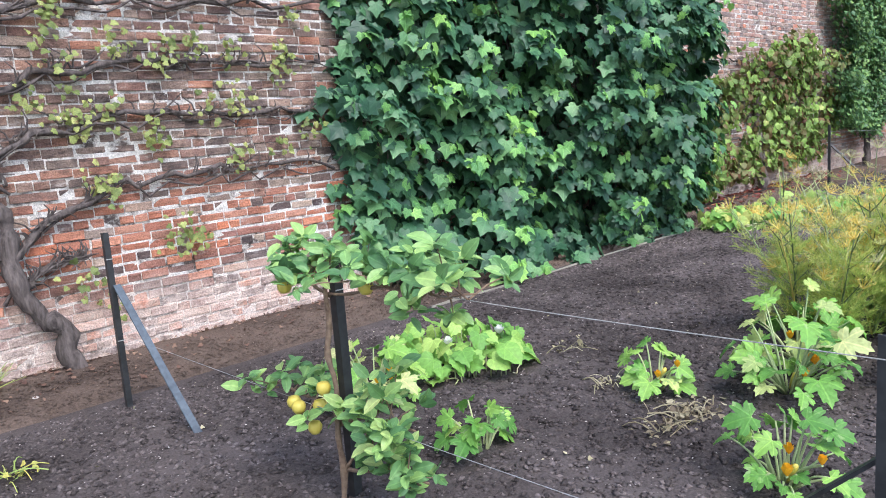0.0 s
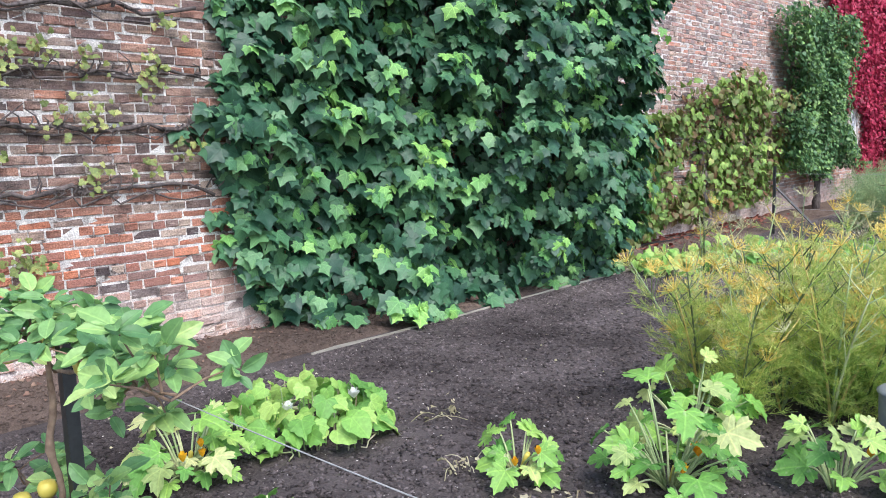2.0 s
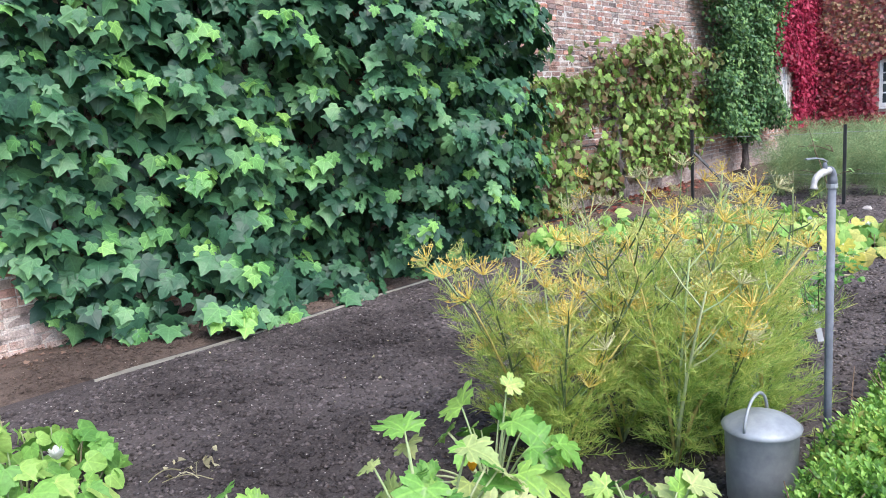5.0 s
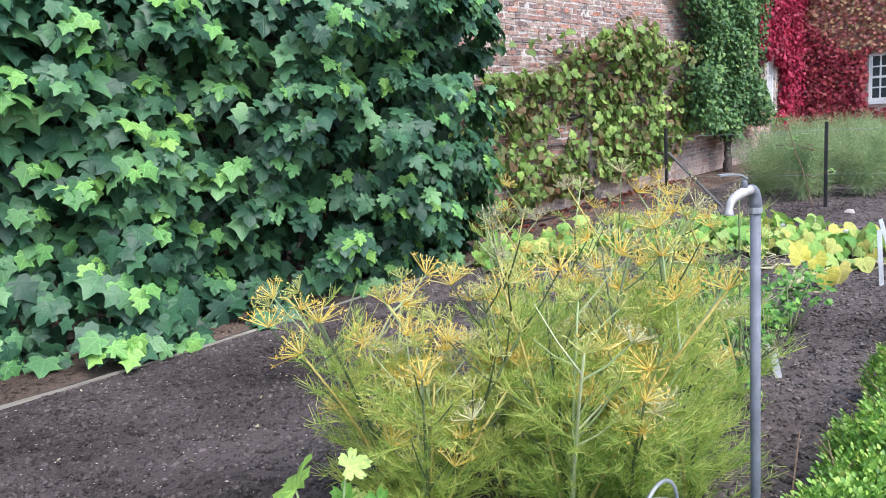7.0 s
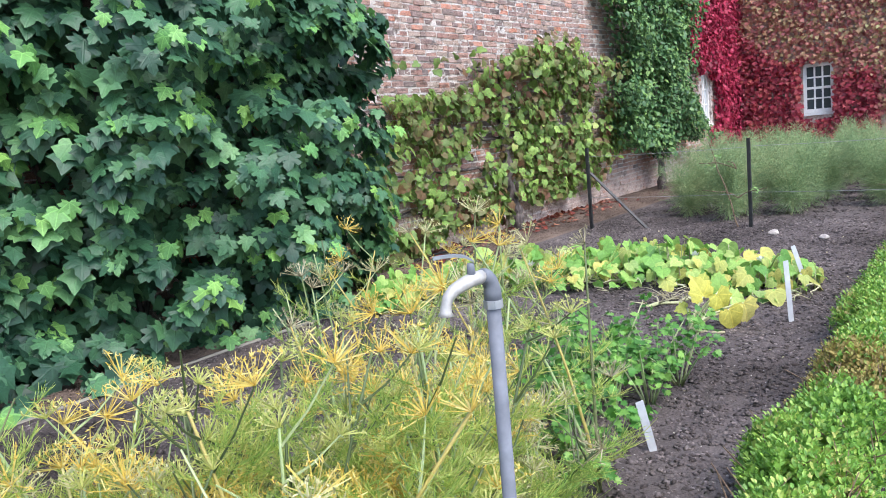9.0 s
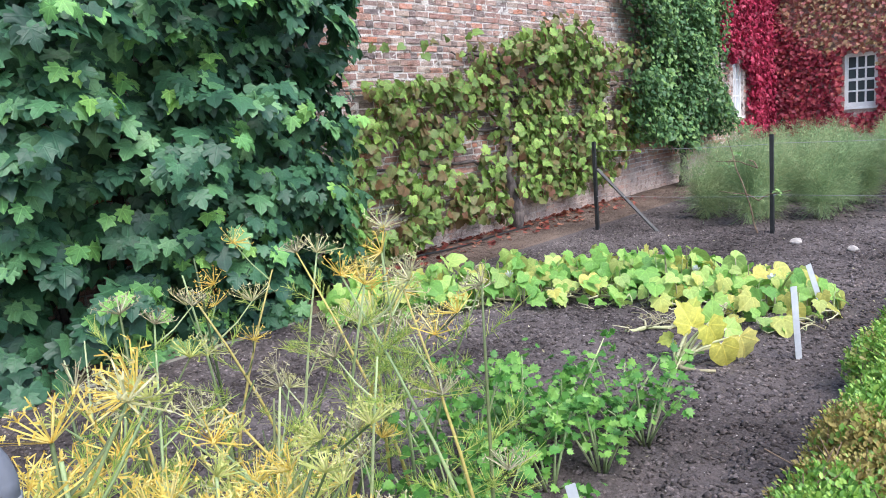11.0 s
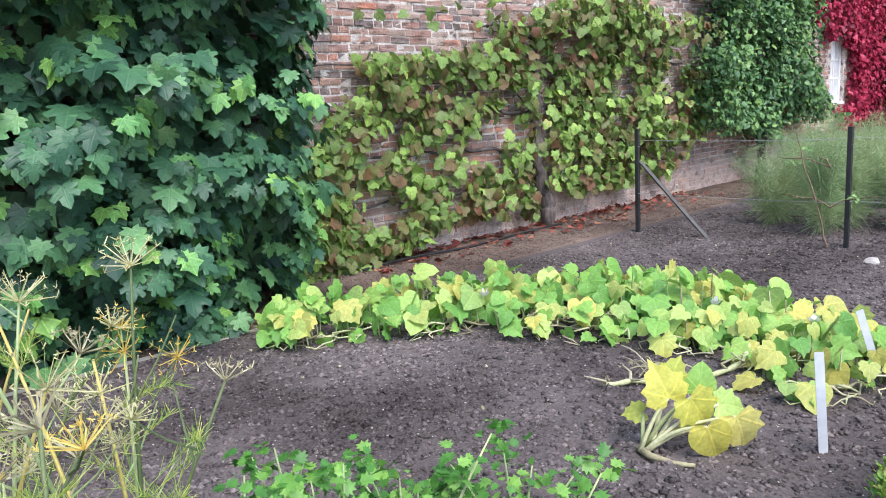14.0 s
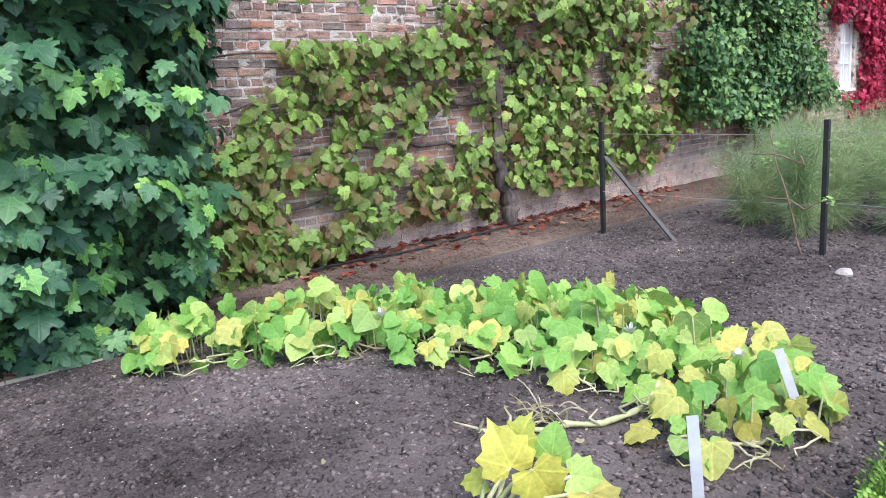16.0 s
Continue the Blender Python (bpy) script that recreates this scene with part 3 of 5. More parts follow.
edging = tagged(new("edging"), "weathered low timber edging boards along the soil bed", "edging", kind="structure")
x = 4.42
while x < 9.6:
    n = 1.8 + 0.5 * rng.random()
    g = Geo()
    k = 8
    vs = []
    for i in range(k + 1):
        px = x + (n - 0.006) * i / k
        py = 4.75 + 0.012 * math.sin(px * 1.9) + 0.006 * noise.noise(Vector((px * 3, 0, 0)))
        top = 0.016 + 0.012 * noise.noise(Vector((px * 2, 5, 0)))
        vs += [(px, py, -0.06), (px, py, top), (px, py + 0.015, top), (px, py + 0.015, -0.06)]
    fs = [(0, 1, 2, 3), (4 * k + 3, 4 * k + 2, 4 * k + 1, 4 * k)]
    for i in range(k):
        a = 4 * i
        fs += [(a, a + 4, a + 5, a + 1), (a + 1, a + 5, a + 6, a + 2), (a + 2, a + 6, a + 7, a + 3)]
    g.add(vs, fs)
    part("board", g, BOARD, edging)
    x += n

# ---- garden wall ----
WALL_Y, WALL_H, X0, X1 = 5.80, 5.4, -4.0, 24.0
WIN = (21.72, 22.30, 1.10, 2.30)


def in_window(xa, xb, za, zb):
    return xb > WIN[0] - 0.02 and xa < WIN[1] + 0.02 and zb > WIN[2] - 0.02 and za < WIN[3] + 0.02


g = Geo()
FACE = WALL_Y + 0.0075
g.box((X0, FACE, -0.3), (WIN[0], FACE + 0.35, WALL_H))
g.box((WIN[1], FACE, -0.3), (X1 + 0.4, FACE + 0.35, WALL_H))
g.box((WIN[0], FACE, -0.3), (WIN[1], FACE + 0.35, WIN[2]))
g.box((WIN[0], FACE, WIN[3]), (WIN[1], FACE + 0.35, WALL_H))
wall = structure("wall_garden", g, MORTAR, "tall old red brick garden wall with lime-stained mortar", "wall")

HOUSE_X = 24.0
HWIN = (3.55, 4.20, 1.10, 2.24)
g = Geo()
for ya, yb, za, zb in ((HWIN[1], 6.2, -0.3, 9.0), (-8.0, HWIN[0], -0.3, 9.0), (HWIN[0], HWIN[1], -0.3, HWIN[2]), (HWIN[0], HWIN[1], HWIN[3], 9.0)):
    g.box((HOUSE_X, ya, za), (HOUSE_X + 0.35, yb, zb))
house = structure("wall_house", g, BRICK, "brick house wall behind red and bronze creeper", "wall")


# ---- windows ----
def sash_window(name, ya, yb, za, zb, m, cols, rows, label, pane=None):
    """A white window in a wall: local x along the wall, y into it."""
    w = tagged(new(name), label, "window", kind="structure")
    w.matrix_basis = m
    g = Geo()
    for lo, hi in (((ya, 0, za), (ya + 0.07, 0.07, zb)), ((yb - 0.07, 0, za), (yb, 0.07, zb)), ((ya + 0.07, 0, zb - 0.08), (yb - 0.07, 0.07, zb)), ((ya + 0.07, 0, za), (yb - 0.07, 0.07, za + 0.09))):
        g.box(lo, hi)
    part("window_frame", g, WHITE, w)
    g = Geo()
    g.box((ya - 0.06, -0.07, za - 0.055), (yb + 0.06, 0.05, za - 0.002))
    part("window_sill", g, WHITE, w)
    ia, ib, ja, jb = ya + 0.07, yb - 0.07, za + 0.09, zb - 0.08
    for i in range(1, cols):
        g = Geo()
        p = ia + (ib - ia) * i / cols
        g.box((p - 0.018, 0.012, ja), (p + 0.018, 0.05, jb))
        part("glazing_bar", g, WHITE, w)
    for j in range(1, rows):
        g = Geo()
        p = ja + (jb - ja) * j / rows
        h = 0.028 if j == rows // 2 and rows % 2 == 0 else 0.018
        g.box((ia, 0.016, p - h), (ib, 0.054, p + h))
        part("glazing_bar", g, WHITE, w)
    for i in range(cols):
        for j in range(rows):
            g = Geo()
            g.box((ia + (ib - ia) * i / cols, 0.034, ja + (jb - ja) * j / rows), (ia + (ib - ia) * (i + 1) / cols, 0.038, ja + (jb - ja) * (j + 1) / rows))
            part("pane", g, pane or GLASS, w)
    return w


sash_window("window_1", -HWIN[1], -HWIN[0], HWIN[2], HWIN[3], Matrix.Translation((HOUSE_X + 0.03, 0, 0)) @ Matrix.Rotation(-math.pi / 2, 4, "Z"), 3, 4, "white painted window with small panes in the creeper-covered house")
sash_window("window_2", WIN[0], WIN[1], WIN[2], WIN[3], Matrix.Translation((0, WALL_Y + 0.05, 0)), 2, 3, "narrow white painted window with a pale blind in the brick garden wall", BLIND)


# ---- fence posts, braces, wires ----
def fence_post(x, y, h, label, brace_y=None, lean=0.0, w=0.017):
    p = thing("fence_post", (x, y, 0), label, "post", "espalier fence posts")
    g = Geo()
    m = Matrix.Rotation(lean, 4, "Y")
    g.box((-w, -w, -0.2), (w, 0.006 - w, h), m)
    g.box((-w, 0.006 - w, -0.2), (0.006 - w, w, h), m)
    part("upright", g, STEEL, p)
    for z in (0.42, 0.92):
        g = Geo()
        g.tube([(-0.02, -0.002 - w, z), (0.02, -0.002 - w, z)], 0.003)
        part("bolt", g, WIRE, p)
    if brace_y is not None:
        a, b = Vector((0.02, -0.02, 0.76)), Vector((0.06, brace_y - y, 0.0))
        d = (b - a).normalized()
        g = Geo()
        s = Vector((0.022, 0, 0)) if x < 5 else Vector((0.014, -0.013, 0))
        u = d.cross(Vector((1, 0, 0))) * (0.005 if x < 5 else 0.007)
        e = b + d * 0.08
        g.add([a - s - u, a + s - u, a + s + u, a - s + u, e - s - u, e + s - u, e + s + u, e - s + u], [(0, 1, 2, 3), (7, 6, 5, 4), (0, 4, 5, 1), (1, 5, 6, 2), (2, 6, 7, 3), (3, 7, 4, 0)])
        part("brace", g, BRACE if y > 4 and x < 5 else STEEL, p, "flat slanting steel brace")
    return p


def fence_wire(x, ya, yb, z, mat, r, label, sag=0.01):
    g = Geo()
    g.tube([(x, ya + (yb - ya) * i / 10, z - sag * math.sin(math.pi * i / 10)) for i in range(11)], r, 5)
    return tagged(part("fence_wire", g, mat), label, "wire", "fence wires")


fence_post(1.70, 4.63, 1.08, "black steel angle post with slanting grey brace in the soil", 3.86)
fence_post(1.84, 2.56, 1.03, "black steel post behind a young trained apple tree", w=0.021)
fence_post(1.84, 0.50, 1.03, "black steel post with brace at the end of the wire line", 1.27)
fence_post(13.66, 4.66, 1.10, "black steel angle post with slanting brace near the wall", 3.90, w=0.019)
fence_post(13.83, 2.60, 1.08, "black steel post beside a young trained tree", w=0.019)
fence_post(13.95, 0.55, 1.08, "black steel post at the end of the far wire line", w=0.019)
fence_wire(1.76, 4.60, 0.50, 0.42, WIRE, 0.0016, "thin galvanised wire between the fence posts")
fence_wire(1.82, 2.53, 0.50, 0.975, STRING, 0.0016, "pale garden wire strung tight between two posts")
for z in (0.42, 0.98):
    fence_wire(13.70, 4.66, 2.60, z, WIRE, 0.0028, "thin galvanised wire between the far fence posts")
    fence_wire(13.86, 2.60, 0.55, z, WIRE, 0.0028, "thin galvanised wire between the far fence posts")


# ---- water standpipe, bin, labels ----
def standpipe(x, y):
    t = thing("standpipe", (x, y, 0), "grey painted water standpipe with a pale lever tap", "tap")
    g = Geo()
    g.tube([(0, 0, -0.2), (0, 0, 0.55), (0.003, 0, 1.195)], 0.0145, 14)
    part("pipe", g, PIPE, t, smooth=True)
    g = Geo()
    u = Vector((-0.95, 0.30, 0.0))
    arcp = [(0.003 + u.x * 0.03 * (1 - math.cos(a)), u.y * 0.03 * (1 - math.cos(a)), 1.145 + 0.045 * math.sin(a)) for a in np.linspace(0, math.pi / 2, 7)]
    g.tube([(0.003, 0, 1.115)] + arcp, [0.024, 0.024] + [0.022] * 6, 14)
    part("elbow", g, PIPE, t, "grey metal elbow joint", smooth=True)
    g = Geo()
    g.tube([(0.003, 0, 1.100), (0.003, 0, 1.122)], 0.027, 8)
    part("nut", g, GALV, t)
    g = Geo()
    sp = [u * d + Vector((0, 0, h)) for d, h in ((0.026, 1.190), (0.06, 1.188), (0.095, 1.180), (0.124, 1.170), (0.142, 1.156), (0.150, 1.138), (0.153, 1.120), (0.154, 1.110))]
    g.tube(sp, [0.018, 0.019, 0.018, 0.017, 0.015, 0.014, 0.016, 0.022], 14)
    part("spout", g, TAPBODY, t, "pale weathered tap body", smooth=True)
    g = Geo()
    g.tube([u * 0.062 + Vector((0, 0, h)) for h in (1.195, 1.222, 1.232)], [0.013, 0.010, 0.008], 12)
    part("spindle", g, PIPE, t, smooth=True)
    g = Geo()
    lv = Vector((-0.72, 0.70, 0.0)).normalized()
    side, base = Vector((0.70, 0.72, 0.0)).normalized() * 0.011, u * 0.052 + Vector((0, 0, 1.232))
    rows = [(0.0, 0.0, 1.1), (0.02, 0.014, 1.0), (0.05, 0.020, 0.7), (0.085, 0.020, 0.8), (0.105, 0.018, 1.1)]
    vs = []
    for d, h, w in rows:
        p = base + lv * d + Vector((0, 0, h))
        vs += [p - side * w, p + side * w, p + side * w + Vector((0, 0, 0.007)), p - side * w + Vector((0, 0, 0.007))]
    g.add(vs, [(3, 2, 1, 0), (16, 17, 18, 19)] + [(4 * i + k, 4 * i + (k + 1) % 4, 4 * i + 4 + (k + 1) % 4, 4 * i + 4 + k) for i in range(4) for k in range(4)])
    part("lever", g, GALV, t, "flat grey metal lever handle")
    head = Matrix.Translation((0.003, 0, 1.246)) @ Matrix.Scale(0.74, 4) @ Matrix.Translation((-0.003, 0, -1.212))
    for ob in t.children:
        if not ob.name.startswith("pipe"):
            ob.matrix_basis = head
    return t


standpipe(5.42, 0.71)


def dustbin(x, y):
    t = thing("watering_can", (x, y, 0), "galvanised metal can with domed top and hoop handle", "can")
    n = 28
    g = Geo()
    prof = [(0.0, 0.0), (0.115, 0.0), (0.122, 0.012), (0.128, 0.15), (0.132, 0.293), (0.137, 0.300)]
    g.add([(r * math.cos(6.2832 * j / n), r * math.sin(6.2832 * j / n), z) for r, z in prof for j in range(n)], [(i * n + j, i * n + (j + 1) % n, (i + 1) * n + (j + 1) % n, (i + 1) * n + j) for i in range(len(prof) - 1) for j in range(n)])
    part("body", g, GALV, t, smooth=True)
    g = Geo()
    prof = [(0.140, 0.293), (0.143, 0.303), (0.128, 0.315), (0.10, 0.334), (0.06, 0.349), (0.02, 0.355), (0.001, 0.356)]
    g.add([(r * math.cos(6.2832 * j / n), r * math.sin(6.2832 * j / n), z) for r, z in prof for j in range(n)], [(i * n + j, i * n + (j + 1) % n, (i + 1) * n + (j + 1) % n, (i + 1) * n + j) for i in range(len(prof) - 1) for j in range(n)])
    part("lid", g, GALV, t, smooth=True)
    g = Geo()
    g.tube([(0.125 * math.cos(a), 0.02, 0.31 + 0.11 * math.sin(a)) for a in np.linspace(0, math.pi, 13)], 0.006, 6)
    part("handle", g, GALV, t, smooth=True)
    return t


dustbin(5.15, 0.87)


def plant_label(x, y, h, tx, ty, label, w=0.019):
    t = thing("plant_label", (x, y, 0), label, "label", "white plant labels")
    g = Geo()
    m = Matrix.Rotation(radians(tx), 4, "X") @ Matrix.Rotation(radians(ty), 4, "Y") @ Matrix.Rotation(radians(-45), 4, "Z")
    g.add([m @ Vector(p) for p in ((-0.006, -0.0015, -0.09), (0.006, -0.0015, -0.09), (w, -0.0015, 0.0), (w, -0.0015, h), (-w, -0.0015, h), (-w, -0.0015, 0.0),
                                   (-0.006, 0.0015, -0.09), (0.006, 0.0015, -0.09), (w, 0.0015, 0.0), (w, 0.0015, h), (-w, 0.0015, h), (-w, 0.0015, 0.0))],
          [(0, 1, 2, 3, 4, 5), (11, 10, 9, 8, 7, 6)] + [(i, (i + 1) % 6 + 0, (i + 1) % 6 + 6, i + 6) for i in range(6)])
    part("blade", g, TAG, t)
    return t


plant_label(7.33, 1.22, 0.24, -9, -9, "short white plastic plant label beside the celery")
plant_label(9.69, 1.18, 0.42, -3, -3, "tall white plastic plant label beside the squash")
plant_label(10.65, 1.28, 0.38, -13, -13, "leaning white plastic plant label among squash leaves")
plant_label(5.80, 1.08, 0.44, -7, -7, "long white plastic stake among the fennel", 0.011)
plant_label(3.14, 0.86, 0.36, 17, 17, "white plastic plant label beside a courgette plant", 0.014)


# ---- big ivy ----
def ivy_depth(x, z):
    """How far the climber stands off the wall."""
    d = 0.14 + 0.26 * np.clip(x - 4.2, 0, 3.9)
    d = d * np.sqrt(np.clip(1 - (np.clip(x - 8.2, 0, 9) / (1.66 + 0.16 * z)) ** 2, 0, 1))
    d = d * np.clip(0.86 + 0.10 * z, 0.8, 1.2)
    left = np.clip((x - 4.2 - 0.20 * np.sin(z * 2.1 + 1.2) - 0.12 * np.sin(z * 6.3)) / 0.3, 0, 1)
    # a skirt of low shoots spreads out to the edging boards
    skirt = 1.10 * np.clip((x - 4.75) / 1.1, 0, 1) * np.clip((9.3 - x) / 0.8, 0, 1) * np.clip(1.3 - z / 0.75, 0, 1)
    return np.maximum(d, skirt) * left


def climbing_ivy():
    t = thing("climbing_ivy", (6.8, 5.7, 0.03), "huge dark green large-leaved climber hiding the brick wall", "climber")
    P, O, T, S, Y = [], [], [], [], []
    # leafy shoots that arch off the wall, leaves alternate along each and the youngest at its tip
    cx, cz = np.meshgrid(np.arange(4.1, 10.6, 0.205), np.arange(0.05, 4.5, 0.19), indexing="ij")
    cx, cz = (cx + rng.normal(0, 0.07, cx.shape)).ravel(), (cz + rng.normal(0, 0.06, cz.shape)).ravel()
    d = ivy_depth(cx, cz)
    bulge = 0.36 * wobble(cx, cz, 1.15, 2.0) + 0.75 * wobble(cx * 0.8, cz, 2.3, 9.0)
    for x, z, dd, bb in zip(cx, cz, d, bulge):
        if dd < 0.05:
            continue
        y = WALL_Y - max(0.06, dd + bb * min(1.0, 0.25 + dd))
        y = max(y, 4.72 + 0.1 * rng.random()) if z < 0.35 else max(y, 4.2)
        turn = min(1.0, max(0.0, (x - 8.5) / 1.4))
        main = unit(np.array([0.9 * turn - 0.08, -1 + 0.4 * turn, 0.25]))
        free = min(1.0, 0.35 + dd)
        way = unit(main + rng.normal(0, 0.5, 3) + [0, 0, 0.15])
        reach = rng.uniform(0.14, 0.42 if z > 0.4 else 0.2) * free
        side = unit(np.cross(way, [0.0, 0.0, 1.0]))
        n = int(rng.integers(7, 11) if x < 6.2 else rng.integers(8, 13))
        f = np.linspace(0, 1, n)[:, None]
        s = np.where(np.arange(n) % 2, 1.0, -1.0)[:, None] * rng.uniform(0.5, 1.2, (n, 1))
        stalk = side * s * 0.085 * (1.15 - 0.7 * f) * free
        P.append(np.array([x, y, z]) + way * reach * (f - 0.45) + [0, 0, -0.10] * f * f + stalk + rng.normal(0, 0.02, (n, 3)) + [0, 0.05, 0.05])
        O.append(unit(main * 0.75 + [0, 0, 0.62] + side * s * 0.22 + rng.normal(0, 0.24, (n, 3))))
        T.append(unit(side * s * 0.55 + main * 0.3 + [0, 0, -0.8] + rng.normal(0, 0.28, (n, 3))))
        S.append(((0.185 - 0.085 * f ** 1.6) * rng.uniform(0.7, 1.15, (n, 1))).ravel() * (1.0 + 0.32 * max(0.0, 1 - (x - 4.2) / 3.2)) * min(1.0, 0.68 + 0.5 * dd))
        tipped = rng.random() < 0.34
        Y.append((f.ravel() > (0.66 if tipped else 2.0)) & (rng.random(n) < 0.8))
    P, O, T, S, Y = [np.concatenate(q) for q in (P, O, T, S, Y)]
    k = P[:, 2] > 0.03
    P, O, T, S, Y = P[k], O[k], T[k], S[k], Y[k]
    order = rng.permutation(len(P))
    P, O, T, S, Y = P[order], O[order], T[order], S[order], Y[order]
    # broad leaves towards the bare brick, deeply cut ones further along
    M = P[:, 0] + rng.normal(0, 1.0, len(P)) > 6.8
    for leaf, mask, k in ((IVY_LEAF, ~M, 100), (MAPLE_LEAF, M, 100)):
        q = mask & ~Y
        foliage(t, leaf, IVY, P[q], T[q], O[q], S[q], k, "mass of dark green lobed leaves")
        q = mask & Y
        foliage(t, leaf, IVYNEW, P[q] + O[q] * 0.03, T[q], O[q], S[q] * 1.05, 50, "bright green young leaves", "young_leaves")
    # shaded inner leaves close to the wall
    n = 5200
    x, z = rng.uniform(4.2, 10.2, n), rng.uniform(0.02, 4.4, n)
    dd = ivy_depth(x, z)
    k = dd > 0.12
    x, z, dd = x[k], z[k], dd[k]
    n = len(x)
    foliage(t, IVY_LEAF, IVY, np.stack([x, WALL_Y - 0.03 - dd * rng.uniform(0.1, 0.55, n), z], 1), rng.normal(0, 0.4, (n, 3)) + [0, -0.2, -0.8], rng.normal(0, 0.3, (n, 3)) + [0, -1, 0.3], rng.uniform(0.1, 0.18, n), 0, "inner leaves", "inner_leaves")
    for i in range(16):
        g = Geo()
        xa = rng.uniform(4.6, 9.2)
        pts = [(xa + 0.25 * math.sin(k * 0.9 + i) - 6.8, WALL_Y - 0.05 - 0.5 * float(ivy_depth(np.array([xa]), np.array([1.0]))[0]) * k / 8 - 5.7, 0.5 * k - 0.05) for k in range(9)]
        g.tube(pts, [0.03 - 0.0025 * k for k in range(9)], 6)
        part("stem", g, BARK, t)
    return t


climbing_ivy()


# ---- espalier vines on the wall ----
def gnarled(pts, r0, r1, seed, n=7, amp=0.03):
    """A knotted woody limb through the points."""
    pts = [Vector(p) for p in pts]
    path, rad = [], []
    steps = 7
    total = (len(pts) - 1) * steps
    for i in range(len(pts) - 1):
        for k in range(steps + (i == len(pts) - 2)):
            f = k / steps
            j = i * steps + k
            p = pts[i].lerp(pts[i + 1], f)
            w = Vector((noise.noise(p * 5 + Vector((seed, 0, 0))), 0.35 * noise.noise(p * 5 + Vector((0, seed, 0))), noise.noise(p * 5 + Vector((0, 0, seed)))))
            path.append(p + w * amp * 1.5)
            rad.append((r0 + (r1 - r0) * j / total) * (1 + 0.6 * noise.noise(p * 16 + Vector((seed, 3, 1)))))
    g = Geo()
    g.tube(path, rad, n)
    return g


def old_vine():
    t = thing("espalier_vine", (1.78, 5.72, 0.03), "old gnarled grape vine with sparse yellowing leaves on brick", "vine")
    o = Vector((1.78, 5.72, 0.03))
    rel = lambda pts: [Vector(p) - o for p in pts]
    part("trunk", gnarled(rel([(1.78, 5.70, -0.02), (1.74, 5.70, 0.25), (1.52, 5.72, 0.55), (1.46, 5.74, 0.95), (1.42, 5.74, 1.35), (1.38, 5.75, 1.8), (1.45, 5.75, 2.4), (1.5, 5.75, 3.2)]), 0.070, 0.042, 1.0, 9, 0.06), BARK, t, smooth=True)
    arms = [((1.46, 5.74, 0.85), (1.75, 5.75, 1.12), (2.3, 5.75, 1.3), (3.2, 5.76, 1.33), (4.3, 5.76, 1.30)),
            ((1.40, 5.74, 1.45), (1.7, 5.75, 1.72), (2.4, 5.75, 1.83), (3.3, 5.76, 1.76), (4.2, 5.76, 1.80)),
            ((1.40, 5.74, 1.9), (1.8, 5.75, 2.12), (2.5, 5.75, 2.2), (3.3, 5.76, 2.18), (4.2, 5.76, 2.22)),
            ((1.42, 5.74, 2.4), (1.9, 5.75, 2.62), (2.6, 5.75, 2.66), (4.2, 5.76, 2.68)),
            ((1.42, 5.74, 1.4), (1.1, 5.75, 1.66), (0.4, 5.75, 1.72), (-0.8, 5.75, 1.75)),
            ((1.40, 5.74, 0.9), (1.0, 5.75, 1.1), (0.3, 5.75, 1.22), (-0.8, 5.75, 1.25)),
            ((1.42, 5.74, 1.9), (1.0, 5.75, 2.12), (0.2, 5.75, 2.2), (-0.8, 5.75, 2.2)),
            ((1.50, 5.74, 0.65), (1.7, 5.75, 0.78), (1.95, 5.73, 0.8))]
    g = Geo()
    for i, a in enumerate(arms):
        part("arm", gnarled(rel(a), 0.030, 0.013, i * 3.1, 6, 0.055), BARK, t, smooth=True)
        for k in range(1):
            shift = Vector((0, 0.0, -0.05))
            part("arm", gnarled([q + shift + Vector((rng.normal(0, 0.08), 0.0, rng.normal(0, 0.03))) for q in rel(a)], 0.013, 0.006, i * 3.1 + 20 + k, 6, 0.09), BARK, t, smooth=True)
        for k in range(64):
            f = rng.random()
            j = min(int(f * (len(a) - 1)), len(a) - 2)
            p = Vector(a[j]).lerp(Vector(a[j + 1]), rng.random()) - o
            e = p + Vector((rng.normal(0, 0.08), -0.02 - 0.03 * rng.random(), rng.uniform(-0.06, 0.16)))
            g.tube([p, p.lerp(e, 0.5) + Vector((0.02, -0.01, 0.015)), e], [0.009, 0.006, 0.003], 5)
    tagged(part("spur", g, BARK, t), "dry twiggy spurs", kind="stuff")
    tufts = [(1.95, 2.55), (1.92, 2.35), (1.98, 2.15), (2.35, 2.33), (2.75, 2.35), (2.7, 2.2), (2.95, 2.33), (3.3, 2.30), (2.25, 1.83), (1.9, 1.86), (2.05, 1.80), (1.72, 1.95), (2.6, 1.7), (2.62, 1.58), (3.28, 1.95), (3.35, 1.90),
             (3.05, 1.85), (2.1, 1.35), (2.2, 1.28), (3.3, 1.45), (2.75, 0.92), (2.82, 0.84), (2.68, 0.80), (1.9, 0.62), (2.1, 0.52), (1.2, 1.5), (1.1, 1.35), (3.75, 2.28), (3.8, 2.12), (3.95, 1.62), (3.7, 1.5), (3.9, 2.6)]
    p, s = [], []
    for x, z in tufts:
        for k in range(int(rng.integers(12, 22))):
            p.append((x + rng.normal(0, 0.07), 5.72 + rng.normal(0, 0.02), z + rng.normal(0, 0.07)))
            s.append(rng.uniform(0.025, 0.058))
    p, m = np.array(p), len(p)
